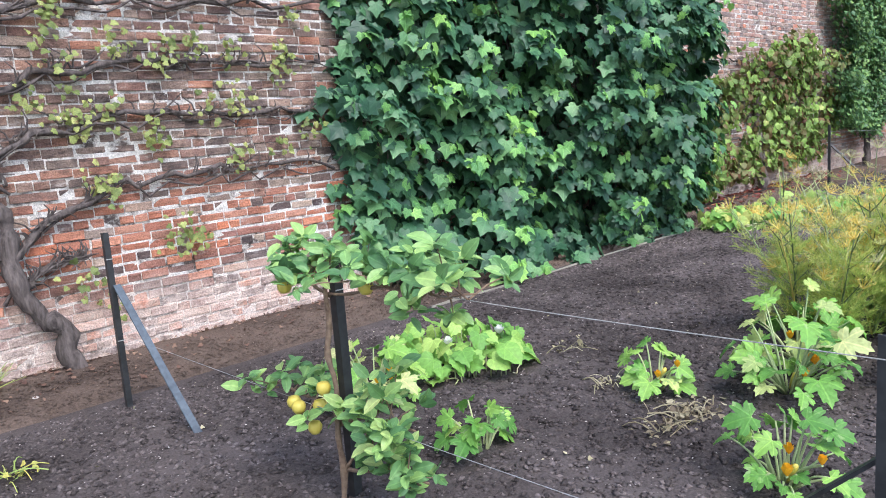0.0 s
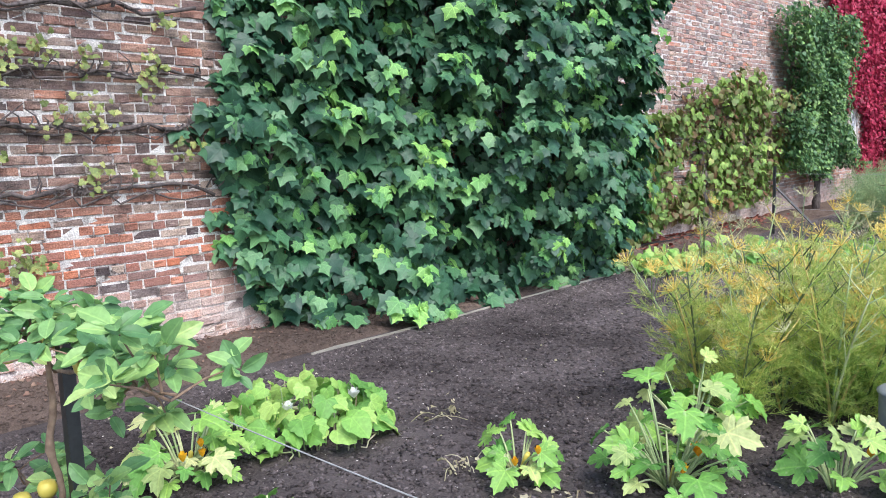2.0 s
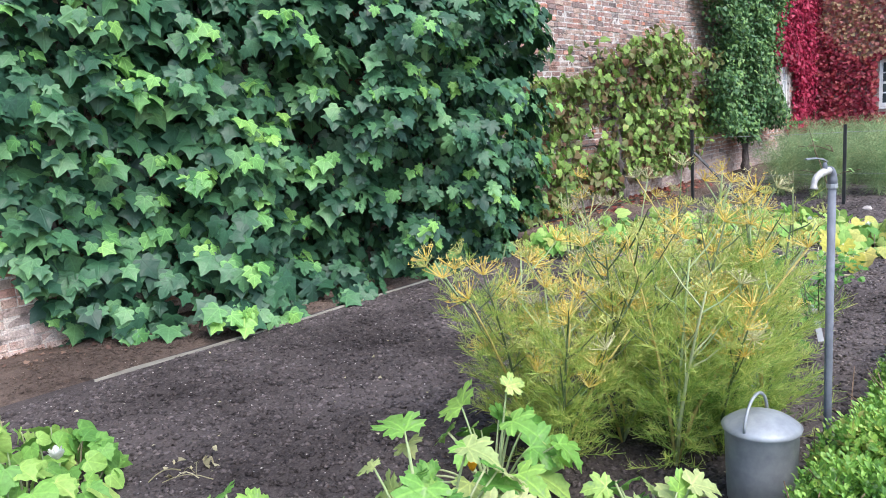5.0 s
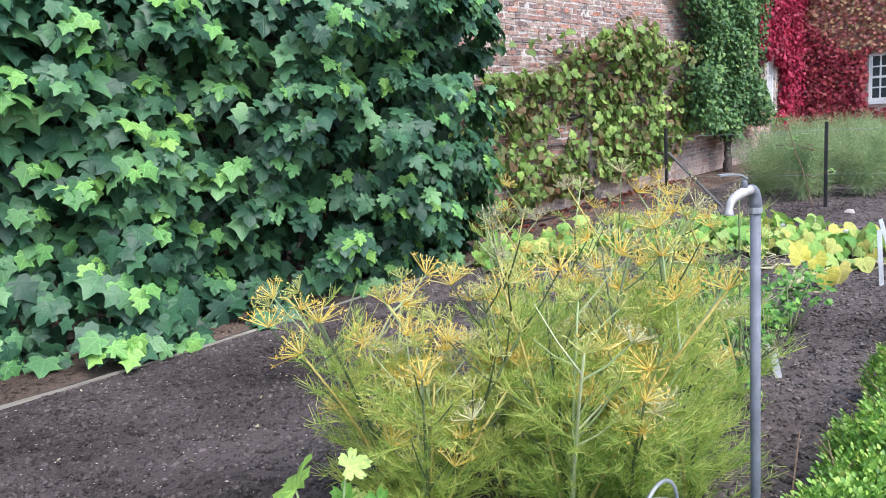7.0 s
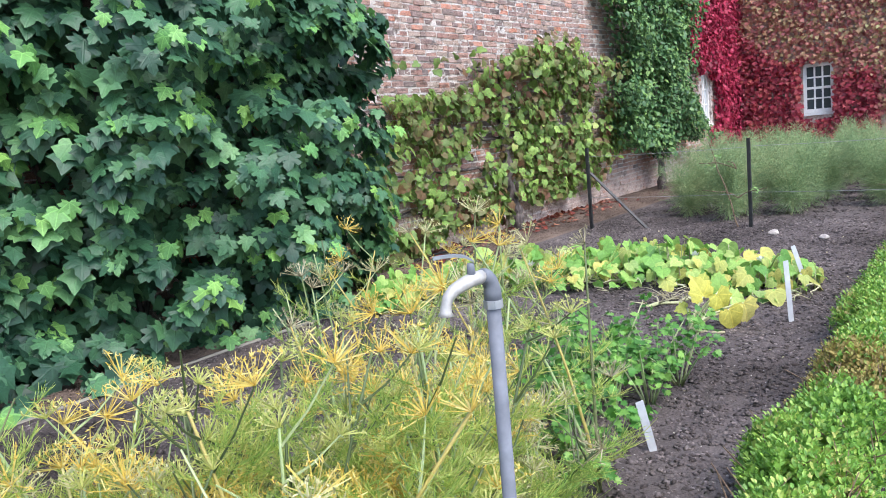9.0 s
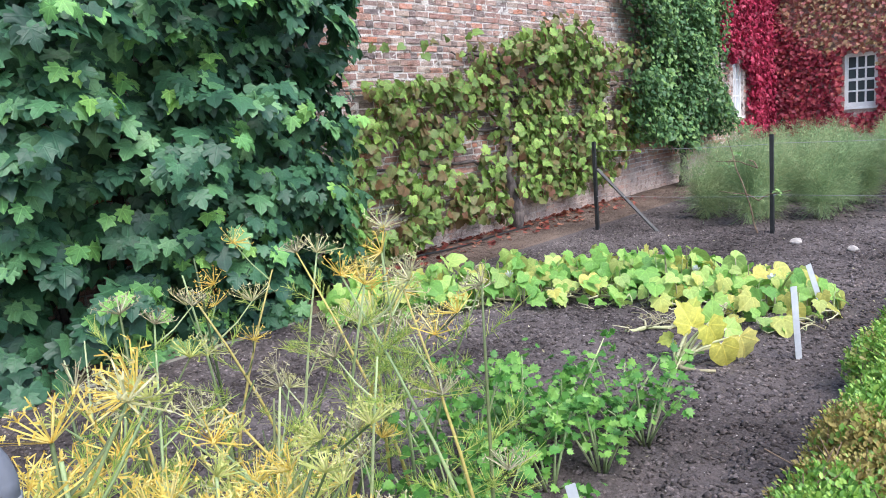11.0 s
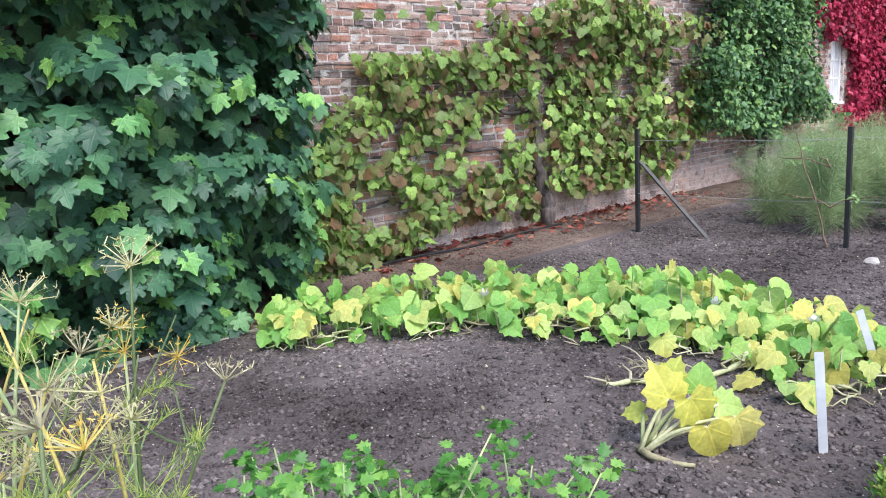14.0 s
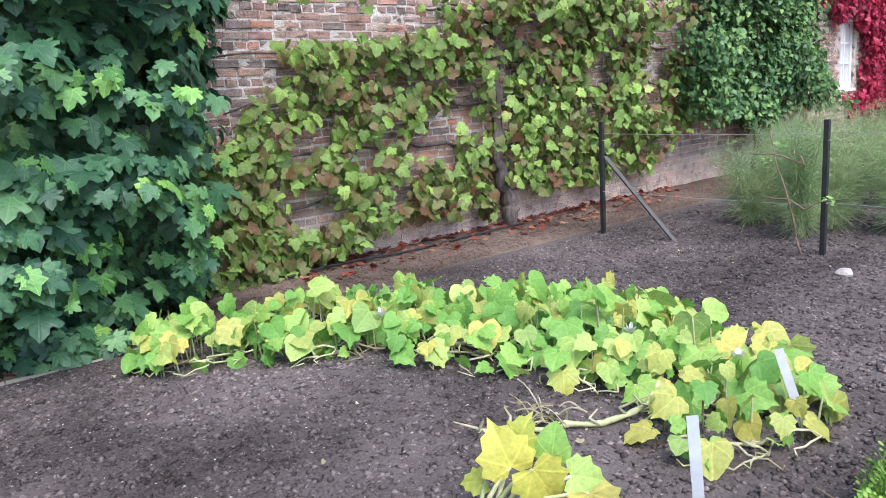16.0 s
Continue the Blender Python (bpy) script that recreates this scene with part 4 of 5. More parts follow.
    foliage(t, GRAPE_LEAF, OLDVINE, p, np.stack([rng.normal(0, 0.8, m), -0.4 + rng.normal(0, 0.3, m), -0.4 + rng.normal(0, 0.6, m)], 1), np.stack([rng.normal(0, 0.3, m), np.full(m, -1.0), 0.45 + rng.normal(0, 0.25, m)], 1), np.array(s), 300)
    return t


old_vine()


def grape_vine():
    t = thing("espalier_vine", (13.35, 5.68, 0.03), "espaliered grape vine with green and bronze leaves on brick", "vine")
    o = Vector((13.35, 5.68, 0.03))
    rel = lambda pts: [Vector(p) - o for p in pts]
    part("trunk", gnarled(rel([(13.38, 5.66, -0.02), (13.36, 5.66, 0.3), (13.25, 5.70, 0.7), (13.32, 5.72, 1.2), (13.28, 5.73, 1.7), (13.35, 5.74, 2.3)]), 0.10, 0.04, 4.0, 9, 0.06), BARK, t, smooth=True)
    for i, z in enumerate((0.55, 0.98, 1.42, 1.85, 2.28)):
        for s, e in ((-1, 12.4 if z > 2 else 10.3), (1, 16.4)):
            part("arm", gnarled(rel([(13.3, 5.73, z - 0.12), (13.3 + s * 0.7, 5.74, z), ((13.3 + e) / 2, 5.75, z + 0.03), (e, 5.75, z)]), 0.024, 0.010, i * 2.3 + s, 6, 0.05), BARK, t, smooth=True)
    p = []
    for i, z in enumerate((0.22, 0.50, 0.92, 1.36, 1.78, 2.22)):
        n = 1250
        x = rng.uniform(9.6, 16.9, n)
        top = 1.95 + 0.75 * np.exp(-((x - 14.4) / 1.5) ** 2) - 0.3 * (x > 16.0)
        low = 0.30 - 0.22 * np.clip(12.2 - x, 0, 1) + 0.10 * np.sin(x * 2.3) + 0.35 * np.clip(x - 15.2, 0, 2) + np.where(np.abs(x - 13.4) < 0.35, 0.22, 0.0)
        zz = z + rng.normal(0.0, 0.15, n)
        gap = wobble(x, zz, 2.1, 5.0) + 0.5 * wobble(x, zz, 5.0, 1.0) > -0.25
        k = (zz < top) & (zz > low) & gap & ~((np.abs(x - 13.3) < 0.2) & (zz < 2.0) & (rng.random(n) < 0.85))
        p.append(np.stack([x[k], 5.70 - rng.random(k.sum()) ** 1.5 * (0.22 + 0.10 * (zz[k] > 1.9)), zz[k]], 1))
    # the top sprays over a looser tangle
    n = 420
    x = rng.normal(14.5, 1.15, n)
    p.append(np.stack([x, 5.6 - 0.3 * rng.random(n), 2.25 + 0.40 * np.exp(-((x - 14.5) / 1.3) ** 2) * rng.random(n) + rng.normal(0, 0.08, n)], 1))
    p = np.concatenate(p)
    p = p[rng.permutation(len(p))]
    m = len(p)
    foliage(t, GRAPE_LEAF, GRAPE, p, np.stack([rng.normal(0, 0.75, m), -0.3 + rng.normal(0, 0.3, m), -0.6 + rng.normal(0, 0.5, m)], 1), np.stack([rng.normal(0, 0.6, m), np.full(m, -0.9), 0.6 + rng.normal(0, 0.45, m)], 1), rng.uniform(0.06, 0.13, m), 300)
    return t


grape_vine()


def wall_tree():
    t = thing("wall_tree", (18.25, 5.5, 0), "dense dark green pear tree trained flat against the wall", "tree")
    o = Vector((18.25, 5.5, 0))
    part("trunk", gnarled([Vector(p) - o for p in [(18.25, 5.45, -0.05), (18.25, 5.46, 0.7), (18.35, 5.5, 1.4), (18.3, 5.55, 2.4), (18.4, 5.6, 3.6)]], 0.085, 0.03, 8.0, 9, 0.04), BARK, t, smooth=True)
    for z in (0.9, 1.4, 1.9, 2.4, 2.9, 3.4):
        for e in (16.9, 20.4):
            part("limb", gnarled([Vector(p) - o for p in [(18.3, 5.52, z - 0.15), ((18.3 + e) / 2, 5.6, z), (e, 5.66, z + 0.05)]], 0.03, 0.012, z + e, 6, 0.03), BARK, t, smooth=True)
    n = 19000
    x, z = rng.uniform(16.2, 21.2, n), rng.uniform(0.6, 4.1, n)
    lo = 0.72 + 0.12 * np.sin(x * 3.0) + 0.10 * np.abs(x - 18.3)
    k = (z > lo) & (x > 16.45 + 0.25 * np.sin(z * 3)) & (x < 20.5 - 0.12 * z + 0.25 * np.sin(z * 2.3)) & (wobble(x, z, 1.7, 3.0) > -0.4)
    x, z = x[k], z[k]
    m = len(x)
    bul = 0.55 + 0.3 * wobble(x, z, 1.5, 11.0)
    y = 5.75 - bul * rng.random(m) ** 0.6
    foliage(t, HEART_LEAF, PEAR, np.stack([x, y, z], 1), np.stack([rng.normal(0, 0.7, m), -0.5 + rng.normal(0, 0.3, m), -0.5 + rng.normal(0, 0.5, m)], 1), np.stack([rng.normal(0, 0.5, m), np.full(m, -0.8), 0.7 + rng.normal(0, 0.4, m)], 1), rng.uniform(0.05, 0.095, m), 200)
    return t


wall_tree()


# ---- creepers ----
def creeper(name, place, mat, pos, out, size, singles, label):
    t = thing(name, place, label, "creeper")
    m = len(pos)
    tip = np.stack([rng.normal(0, 0.5, m), rng.normal(0, 0.5, m), -0.8 + rng.normal(0, 0.3, m)], 1) + 0.25 * out
    foliage(t, CREEPER_LEAF, mat, pos, tip, out + rng.normal(0, 0.35, (m, 3)) + np.array([0, 0, 0.35]), size, singles)
    return t


n = 15000
x, z = rng.uniform(19.0, 24.0, n), rng.uniform(0.6, 5.2, n)
low = np.where(x < 21.65, 2.55 - 0.25 * (x - 20.5), np.where(x < 22.4, 2.28, 0.75)) + 0.18 * np.sin(x * 7)
k = ((z > low) & (x > 20.4 - 0.5 * (z - 2.6))) | ((z < 1.05) & (z > 0.55) & (x > 21.2) & (wobble(x, z, 3, 2) > -0.1))
x, z = x[k], z[k]
creeper("red_creeper", (22.5, 5.75, 2.0), CRIMSON, np.stack([x, 5.77 - 0.22 * rng.random(len(x)), z], 1), np.tile([0, -1.0, 0], (len(x), 1)), rng.uniform(0.06, 0.115, len(x)), 150, "bright crimson creeper hanging over the brick wall")


def on_house(n, lo, hi, keep):
    y, z = rng.uniform(lo, hi, n), rng.uniform(0.55, 6.8, n)
    k = ((y > HWIN[1] + 0.02) | (y < HWIN[0] - 0.02) | (z > HWIN[3] + 0.02) | (z < HWIN[2] - 0.12)) & keep(y, z)
    y, z = y[k], z[k]
    return np.stack([HOUSE_X - 0.04 - 0.2 * rng.random(len(y)), y, z], 1)


p = on_house(16000, 2.2, 5.8, lambda y, z: ((z < 2.45 + 0.4 * (y - 4.0) + 0.7 * wobble(y, z, 1.2, 4.0)) & (y > 2.6)) | (y > 5.5))
creeper("red_creeper", (23.9, 4.8, 2.0), DULLRED, p, np.tile([-1.0, 0, 0], (len(p), 1)), rng.uniform(0.06, 0.11, len(p)), 100, "deep crimson creeper covering the house wall beside a window")
p = on_house(32000, -6.0, 5.8, lambda y, z: (z > 1.0) & (((z > 2.35 + 0.4 * (y - 4.0) + 0.7 * wobble(y, z, 1.2, 4.0)) & (y < 5.6)) | (y < 2.7)))
creeper("bronze_creeper", (23.9, 0.0, 3.0), BRONZE, p, np.tile([-1.0, 0, 0], (len(p), 1)), rng.uniform(0.06, 0.11, len(p)), 100, "orange and bronze turning creeper covering the house wall")


# ---- vegetables and flowers ----
def arc(a, b, sag, n=5):
    a, b = Vector(a), Vector(b)
    return [a.lerp(b, i / n) + Vector((0, 0, sag * math.sin(math.pi * i / n))) for i in range(n + 1)]


def stalked_leaf(t, foot, head, tipdir, leaf, mat, size, r=0.007, stem=STALK, face=None):
    """One leaf on its own stalk, both parts of the thing t; places are relative to it."""
    g = Geo()
    g.tube(arc(foot, head, 0.03), [r * 1.2, r * 1.1, r, r * 0.9, r * 0.8, r * 0.7], 6)
    part("stalk", g, stem, t, smooth=True)
    o = np.array(t.location)
    nrm = np.array(face if face is not None else (0, 0, 1.0)) + rng.normal(0, 0.22, 3)
    foliage(t, leaf, mat, np.array([head]) + o, np.array([tipdir]), nrm[None], np.array([size]), 1)


def flower(t, p, tilt, size=0.07, mat=FLOWER):
    o = np.array(t.location)
    a = np.linspace(0, 6.283, 6)[:5] + rng.random()
    d = np.stack([np.cos(a), np.sin(a), np.full(5, 0.8)], 1) + np.array(tilt)
    v, f = scatter(PETAL_LEAF, np.tile(p, (5, 1)).astype(float), d, np.array([(0, 0, 1.0)] * 5) - 0.3 * d, np.full(5, size))
    part("flower", soup("flower", v, f, mat), mat, t, "open flower" if mat is PETAL else "orange-yellow open flower")


def courgette(x, y, n, reach, height, size, label, seed, mats=(COURG,), flowers=2, fruit=0):
    global rng
    keep, rng = rng, np.random.default_rng(seed)
    t = thing("courgette_plant", (x, y, 0), label, "plant", "courgette plants")
    for i in range(int(n * 1.55)):
        a = 2.4 * i + rng.normal(0, 0.3)
        f = 0.35 + 0.65 * rng.random()
        d = np.array([math.cos(a), math.sin(a)])
        h = height * (1.15 - 0.75 * f) * rng.uniform(0.12, 1.1) + 0.04
        head = (d[0] * reach * f, d[1] * reach * f, h)
        stalked_leaf(t, (d[0] * 0.03, d[1] * 0.03, -0.01), head, np.array([d[0] + rng.normal(0, 0.2), d[1] + rng.normal(0, 0.2), 0.12 - 0.5 * f + rng.normal(0, 0.2)]), COURG_LEAF, mats[int(rng.integers(0, len(mats)))], size * rng.uniform(0.42, 1.0), 0.0055,
                     face=(0.6 * d[0] - 0.35 + rng.normal(0, 0.25), 0.6 * d[1] - 0.35 + rng.normal(0, 0.25), 0.75))
    for i in range(flowers):
        a = rng.uniform(0, 6.28)
        p = (0.10 * math.cos(a) - 0.07, 0.10 * math.sin(a) - 0.09, rng.uniform(0.12, 0.24))
        g = Geo()
        g.tube(arc((0, 0, 0.02), p, 0.02), 0.006, 6)
        part("flower_stalk", g, STALK, t)
        flower(t, p, (-0.3, -0.3, 0.6), rng.uniform(0.035, 0.055))
    for i in range(fruit):
        a = rng.uniform(0, 6.28)
        g = Geo()
        d = Vector((0.3 * math.cos(a) - 0.2, 0.3 * math.sin(a) - 0.2, 0.9)) * 0.15
        g.tube([d * 0.2, d * 0.4, d * 0.7, d * 0.95, d], [0.006, 0.011, 0.013, 0.012, 0.005], 8)
        part("courgette", g, FRUIT, t, "small yellow courgette fruit", smooth=True)
    rng = keep
    return t


courgette(3.70, 2.18, 12, 0.18, 0.26, 0.135, "small courgette plant with yellow flowers on dark soil", 11, flowers=2, fruit=2)
courgette(4.05, 1.58, 28, 0.36, 0.52, 0.165, "large courgette plant with pale and green lobed leaves", 12, (COURG, COURG, COURG, PALECOURG), 3, 1)
courgette(2.98, 1.18, 16, 0.22, 0.36, 0.125, "courgette plant with bright green leaves and yellow flowers", 13, flowers=3, fruit=1)
courgette(2.66, 3.42, 26, 0.30, 0.36, 0.155, "courgette plant with pale yellowing leaves and orange flowers", 14, (COURG, PALECOURG), 3, 1)
courgette(4.50, 1.00, 13, 0.24, 0.32, 0.155, "courgette plant with pale mottled leaves by the hedge", 15, (COURG, PALECOURG), 1)
courgette(2.50, 2.42, 11, 0.17, 0.24, 0.14, "small courgette plant with silvery green leaves", 16, flowers=0)
courgette(4.62, 1.75, 17, 0.30, 0.42, 0.175, "courgette plant with broad dark green leaves", 17, flowers=1)


def squash(x, y, n, rx, ry, height, size, label, seed, mats, whites=2, vines=7, leaf=SQUASH_LEAF):
    global rng
    keep, rng = rng, np.random.default_rng(seed)
    t = thing("squash_plant", (x, y, 0), label, "plant", "squash plants")
    for i in range(vines):
        a = rng.uniform(0, 6.28)
        g = Geo()
        e = (1.04 * rx * math.cos(a), 1.04 * ry * math.sin(a), 0.014)
        turn, wave = Vector((-math.sin(a), math.cos(a), 0)), rng.uniform(0.03, 0.09)
        pts = [q + turn * wave * math.sin(0.9 * k + i) + Vector((rng.normal(0, 0.012), rng.normal(0, 0.012), 0.012 * math.sin(1.3 * k))) for k, q in enumerate(arc((0.55 * e[0], 0.55 * e[1], 0.02), e, 0.05, 12))]
        pts.append(pts[-1] + turn * rng.normal(0, 0.06) + Vector((0, 0, 0.02)))
        g.tube(pts, [0.0085 - 0.0004 * k for k in range(14)], 6)
        part("runner", g, STRAW if i % 3 == 0 else RUNNER, t, smooth=True)
    for i in range(n):
        r, a = math.sqrt(rng.random()), rng.uniform(0, 6.28)
        px, py = rx * r * math.cos(a), ry * r * math.sin(a)
        h = height * (1.05 - 0.55 * r) * rng.uniform(0.45, 1.1)
        d = np.array([math.cos(a) * r + rng.normal(0, 0.5), math.sin(a) * r + rng.normal(0, 0.5) - 0.2, -0.45 + rng.normal(0, 0.25)])
        stalked_leaf(t, (px * 0.93 + rng.normal(0, 0.02), py * 0.93 + rng.normal(0, 0.02), 0.0), (px, py, h), d, leaf if rng.random() < 0.45 else SQUASH_LOBED, mats[int(rng.integers(0, len(mats)))], size * (0.5 + 0.75 * rng.random() ** 1.3), 0.0045, STRAW if rng.random() < 0.35 else STALK, face=(-0.35 + rng.normal(0, 0.4), -0.45 + rng.normal(0, 0.4), 0.8))
    # low leaves of the tangle
    m = int(n * 0.7)
    q, a = np.sqrt(rng.random(m)) * 1.02, rng.uniform(0, 6.283, m)
    p = np.stack([x + rx * q * np.cos(a), y + ry * q * np.sin(a), 0.03 + height * (0.85 - 0.55 * q) * rng.random(m)], 1)
    foliage(t, SQUASH_LOBED, mats[0], p, rng.normal(0, 0.7, (m, 3)) * [1, 1, 0.5] + [0, -0.1, -0.3], rng.normal(0, 0.45, (m, 3)) + [-0.3, -0.4, 0.8], size * rng.uniform(0.45, 1.0, m), 0)
    for i in range(whites):
        a = rng.uniform(3.2, 6.0)
        p = (0.6 * rx * math.cos(a), 0.6 * ry * math.sin(a), height * 0.6)
        flower(t, p, (-0.5, -0.5, 0.1), 0.06, PETAL)
    rng = keep
    return t


squash(3.42, 3.45, 84, 0.42, 0.46, 0.34, 0.125, "leafy bright green squash plant with white flowers", 21, (SQUASH,), 3)
patch = [(9.35, 4.35, 0.42, 0.40), (9.95, 4.05, 0.52, 0.50), (10.45, 3.55, 0.62, 0.60), (10.75, 3.05, 0.65, 0.60), (10.9, 2.5, 0.62, 0.58), (10.9, 1.95, 0.55, 0.45), (10.55, 1.5, 0.50, 0.34), (11.2, 2.9, 0.55, 0.55)]
for i, (px, py, rx, ry) in enumerate(patch):
    squash(px, py, (42, 54, 70, 74, 70, 58, 42, 54)[i], rx, ry, 0.36 if i < 5 else 0.27, 0.142, "sprawling squash plant with " + ("yellowing leaves and dry runners" if i > 4 else "bright green leaves and pale runners") + " on soil", 30 + i, (SQUASH, SQUASH, SQUASH, SQUASH, YELLOWING) if i < 5 else (SQUASH, YELLOWING, YELLOWING), 1 if i in (2, 4, 5) else 0, 20)
wilting = thing("squash_plant", (9.18, 1.72, 0), "small wilting squash plant with yellow leaves and thick pale stalks", "plant", "squash plants")
along = Vector((0.73, -0.68, 0))
for reach, side, hz, mat, sz, ta, tz, blade in ((0.13, 0.02, 0.23, LEMON, 0.17, -0.35, 0.9, SQUASH_LOBED), (0.27, 0.06, 0.24, SQUASH, 0.12, 0.1, 0.8, SQUASH_LEAF), (0.20, -0.04, 0.25, LEMON, 0.17, 0.5, -0.8, SQUASH_LOBED),
                                                (0.33, 0.0, 0.20, SQUASH, 0.13, 0.9, -0.15, SQUASH_LOBED), (0.38, -0.06, 0.17, LEMON, 0.17, 0.35, -0.95, SQUASH_LOBED), (0.25, -0.10, 0.15, LEMON, 0.16, 0.2, -0.6, SQUASH_LEAF),
                                                (0.04, 0.08, 0.15, LEMON, 0.09, -0.6, 0.0, SQUASH_LOBED), (0.16, 0.10, 0.28, LEMON, 0.11, 0.2, 0.5, SQUASH_LOBED), (0.30, -0.02, 0.11, LEMON, 0.13, 0.5, -0.7, SQUASH_LOBED)):
    at = along * reach + Vector((0.68, 0.73, 0)) * side
    stalked_leaf(wilting, (rng.normal(0.02, 0.02), rng.normal(-0.02, 0.02), 0.02), (at.x, at.y, hz), np.array([along.x * ta, along.y * ta, tz]), blade, mat, sz, 0.009, RUNNER, face=(-0.62, -0.62, 0.5))
g = Geo()
g.tube([(0.0, 0.0, 0.03), (-0.02, -0.07, 0.02), (0.0, -0.16, 0.01), (0.03, -0.24, 0.015)], [0.018, 0.016, 0.012, 0.008], 7)
part("root_stem", g, STRAW, wilting, "withered pale stem", smooth=True)
runner = thing("squash_runner", (10.08, 2.0, 0), "thick pale dried squash runner lying on the soil", "dead plant")
runner_line = [(-0.37, 0.27, 0.015), (-0.27, 0.18, 0.03), (-0.16, 0.06, 0.015), (-0.08, 0.02, 0.03), (0.03, -0.08, 0.02), (0.14, -0.13, 0.04), (0.27, -0.16, 0.06), (0.45, -0.10, 0.10)]
part("stem", gnarled(runner_line, 0.017, 0.012, 3.3, 7, 0.018), RUNNER, runner, smooth=True)
for k in range(9):
    foot = Vector(runner_line[k % 7])
    part("stub", gnarled([foot, foot + Vector((rng.normal(0, 0.03), rng.normal(0, 0.03), 0.03)), foot + Vector((rng.normal(0, 0.06), rng.normal(0, 0.06), 0.05))], 0.008, 0.004, k * 1.7, 5, 0.01), STRAW, runner, smooth=True)


def dry_heap(x, y, n, rx, ry, label, mat=STRAW, scraps=0):
    t = thing("dead_stalks", (x, y, 0), label, "dead plant")
    g = Geo()
    for i in range(n):
        a = (rng.normal(0, rx * 0.5), rng.normal(0, ry * 0.5), rng.uniform(0.0, 0.04))
        b = (a[0] + rng.normal(0, 0.10), a[1] + rng.normal(0, 0.10), rng.uniform(0.0, 0.07))
        g.tube(arc(a, b, 0.03, 4), rng.uniform(0.0015, 0.0042), 5)
    tagged(part("stalk", g, mat, t), kind="stuff")
    m = n + 10 + scraps
    p = np.stack([rng.normal(0, rx * 0.6, m) + x, rng.normal(0, ry * 0.6, m) + y, rng.uniform(0.01, 0.06, m)], 1)
    foliage(t, CREEPER_LEAF, mat, p, rng.normal(0, 1, (m, 3)) * [1, 1, 0.3], rng.normal(0, 0.5, (m, 3)) + [0, 0, 1], rng.uniform(0.015, 0.045, m), 10)
    return t


dry_heap(3.35, 1.82, 34, 0.24, 0.11, "heap of pale withered stalks and leaves on soil", WITHERED, 70)
dry_heap(0.90, 4.08, 12, 0.10, 0.08, "small heap of withered yellow leaves on soil", YELLOWING)
dry_heap(3.58, 2.42, 10, 0.12, 0.06, "withered pale leaves beside a courgette plant")
dry_heap(9.98, 2.12, 16, 0.10, 0.16, "thick pale dried squash runners lying on soil")
dry_heap(4.02, 3.02, 6, 0.14, 0.05, "thin pale dried tendril lying on soil")


# ---- trained apple trees ----
def apple_tree(x, y, label, h, tiers, leaves, apples, size=0.085, thick=0.017, lean=0.0):
    t = thing("apple_tree", (x, y, 0), label, "tree", "young trained trees")
    part("trunk", gnarled([(0.0, -0.01, -0.03), (0.0, -0.01 + lean * 0.3, 0.35), (-0.01, lean * 0.65, 0.7), (0.01, lean, h)], thick, thick * 0.45, x, 8, 0.02), YOUNGBARK, t, smooth=True)
    p, s, away, twigs = [], [], [], Geo()
    for z, ya, yb, spread in tiers:
        for e in (ya, yb):
            part("branch", gnarled([(0.01, 0, z - 0.08), (0.03, e * 0.4, z - 0.01), (0.0, e, z + 0.02)], 0.009, 0.004, z + e, 6, 0.02), YOUNGBARK, t, smooth=True)
        # leaves stand in rosettes on short spurs along the branch
        for k in range(max(2, int(leaves * abs(yb - ya) / 9))):
            yy = ya + (yb - ya) * rng.random()
            if z < 0.6 and abs(yy) < 0.12:
                continue
            root = np.array([0.0, yy, z])
            tip = root + [rng.normal(0, spread), rng.normal(0, 0.04), rng.normal(0.05, spread * 0.8)]
            twigs.tube([root, (root + tip) / 2 + [0, 0, 0.01], tip], [0.004, 0.003, 0.002], 5)
            for a in np.arange(10) * 2.4 + rng.random() * 6:
                w = np.array([math.cos(a), math.sin(a), rng.normal(0.25, 0.45)])
                p.append(tip + w * 0.012 + rng.normal(0, 0.012, 3))
                away.append(w)
                s.append(size * rng.uniform(0.55, 1.25))
    tagged(part("twigs", twigs, YOUNGBARK, t), kind="stuff")
    p, away = np.array(p), np.array(away)
    m = len(p)
    foliage(t, OVAL_LEAF, APPLE, p + [x, y, 0], away, rng.normal(0, 0.4, (m, 3)) + [-0.4, -0.5, 0.8], np.array(s), 300)
    for a in apples:
        g = Geo()
        n = 12
        r = 0.032
        prof = [(0.001, 0.80), (0.35, 0.92), (0.75, 0.78), (1.0, 0.25), (0.92, -0.35), (0.6, -0.82), (0.25, -0.90), (0.001, -0.78)]
        g.add([(a[0] + r * q * math.cos(6.2832 * j / n), a[1] + r * q * math.sin(6.2832 * j / n), a[2] + r * w) for q, w in prof for j in range(n)],
              [(i * n + j, (i + 1) * n + j, (i + 1) * n + (j + 1) % n, i * n + (j + 1) % n) for i in range(len(prof) - 1) for j in range(n)])
        part("apple", g, FRUIT, t, "ripe yellow-green apple", smooth=True)
    return t


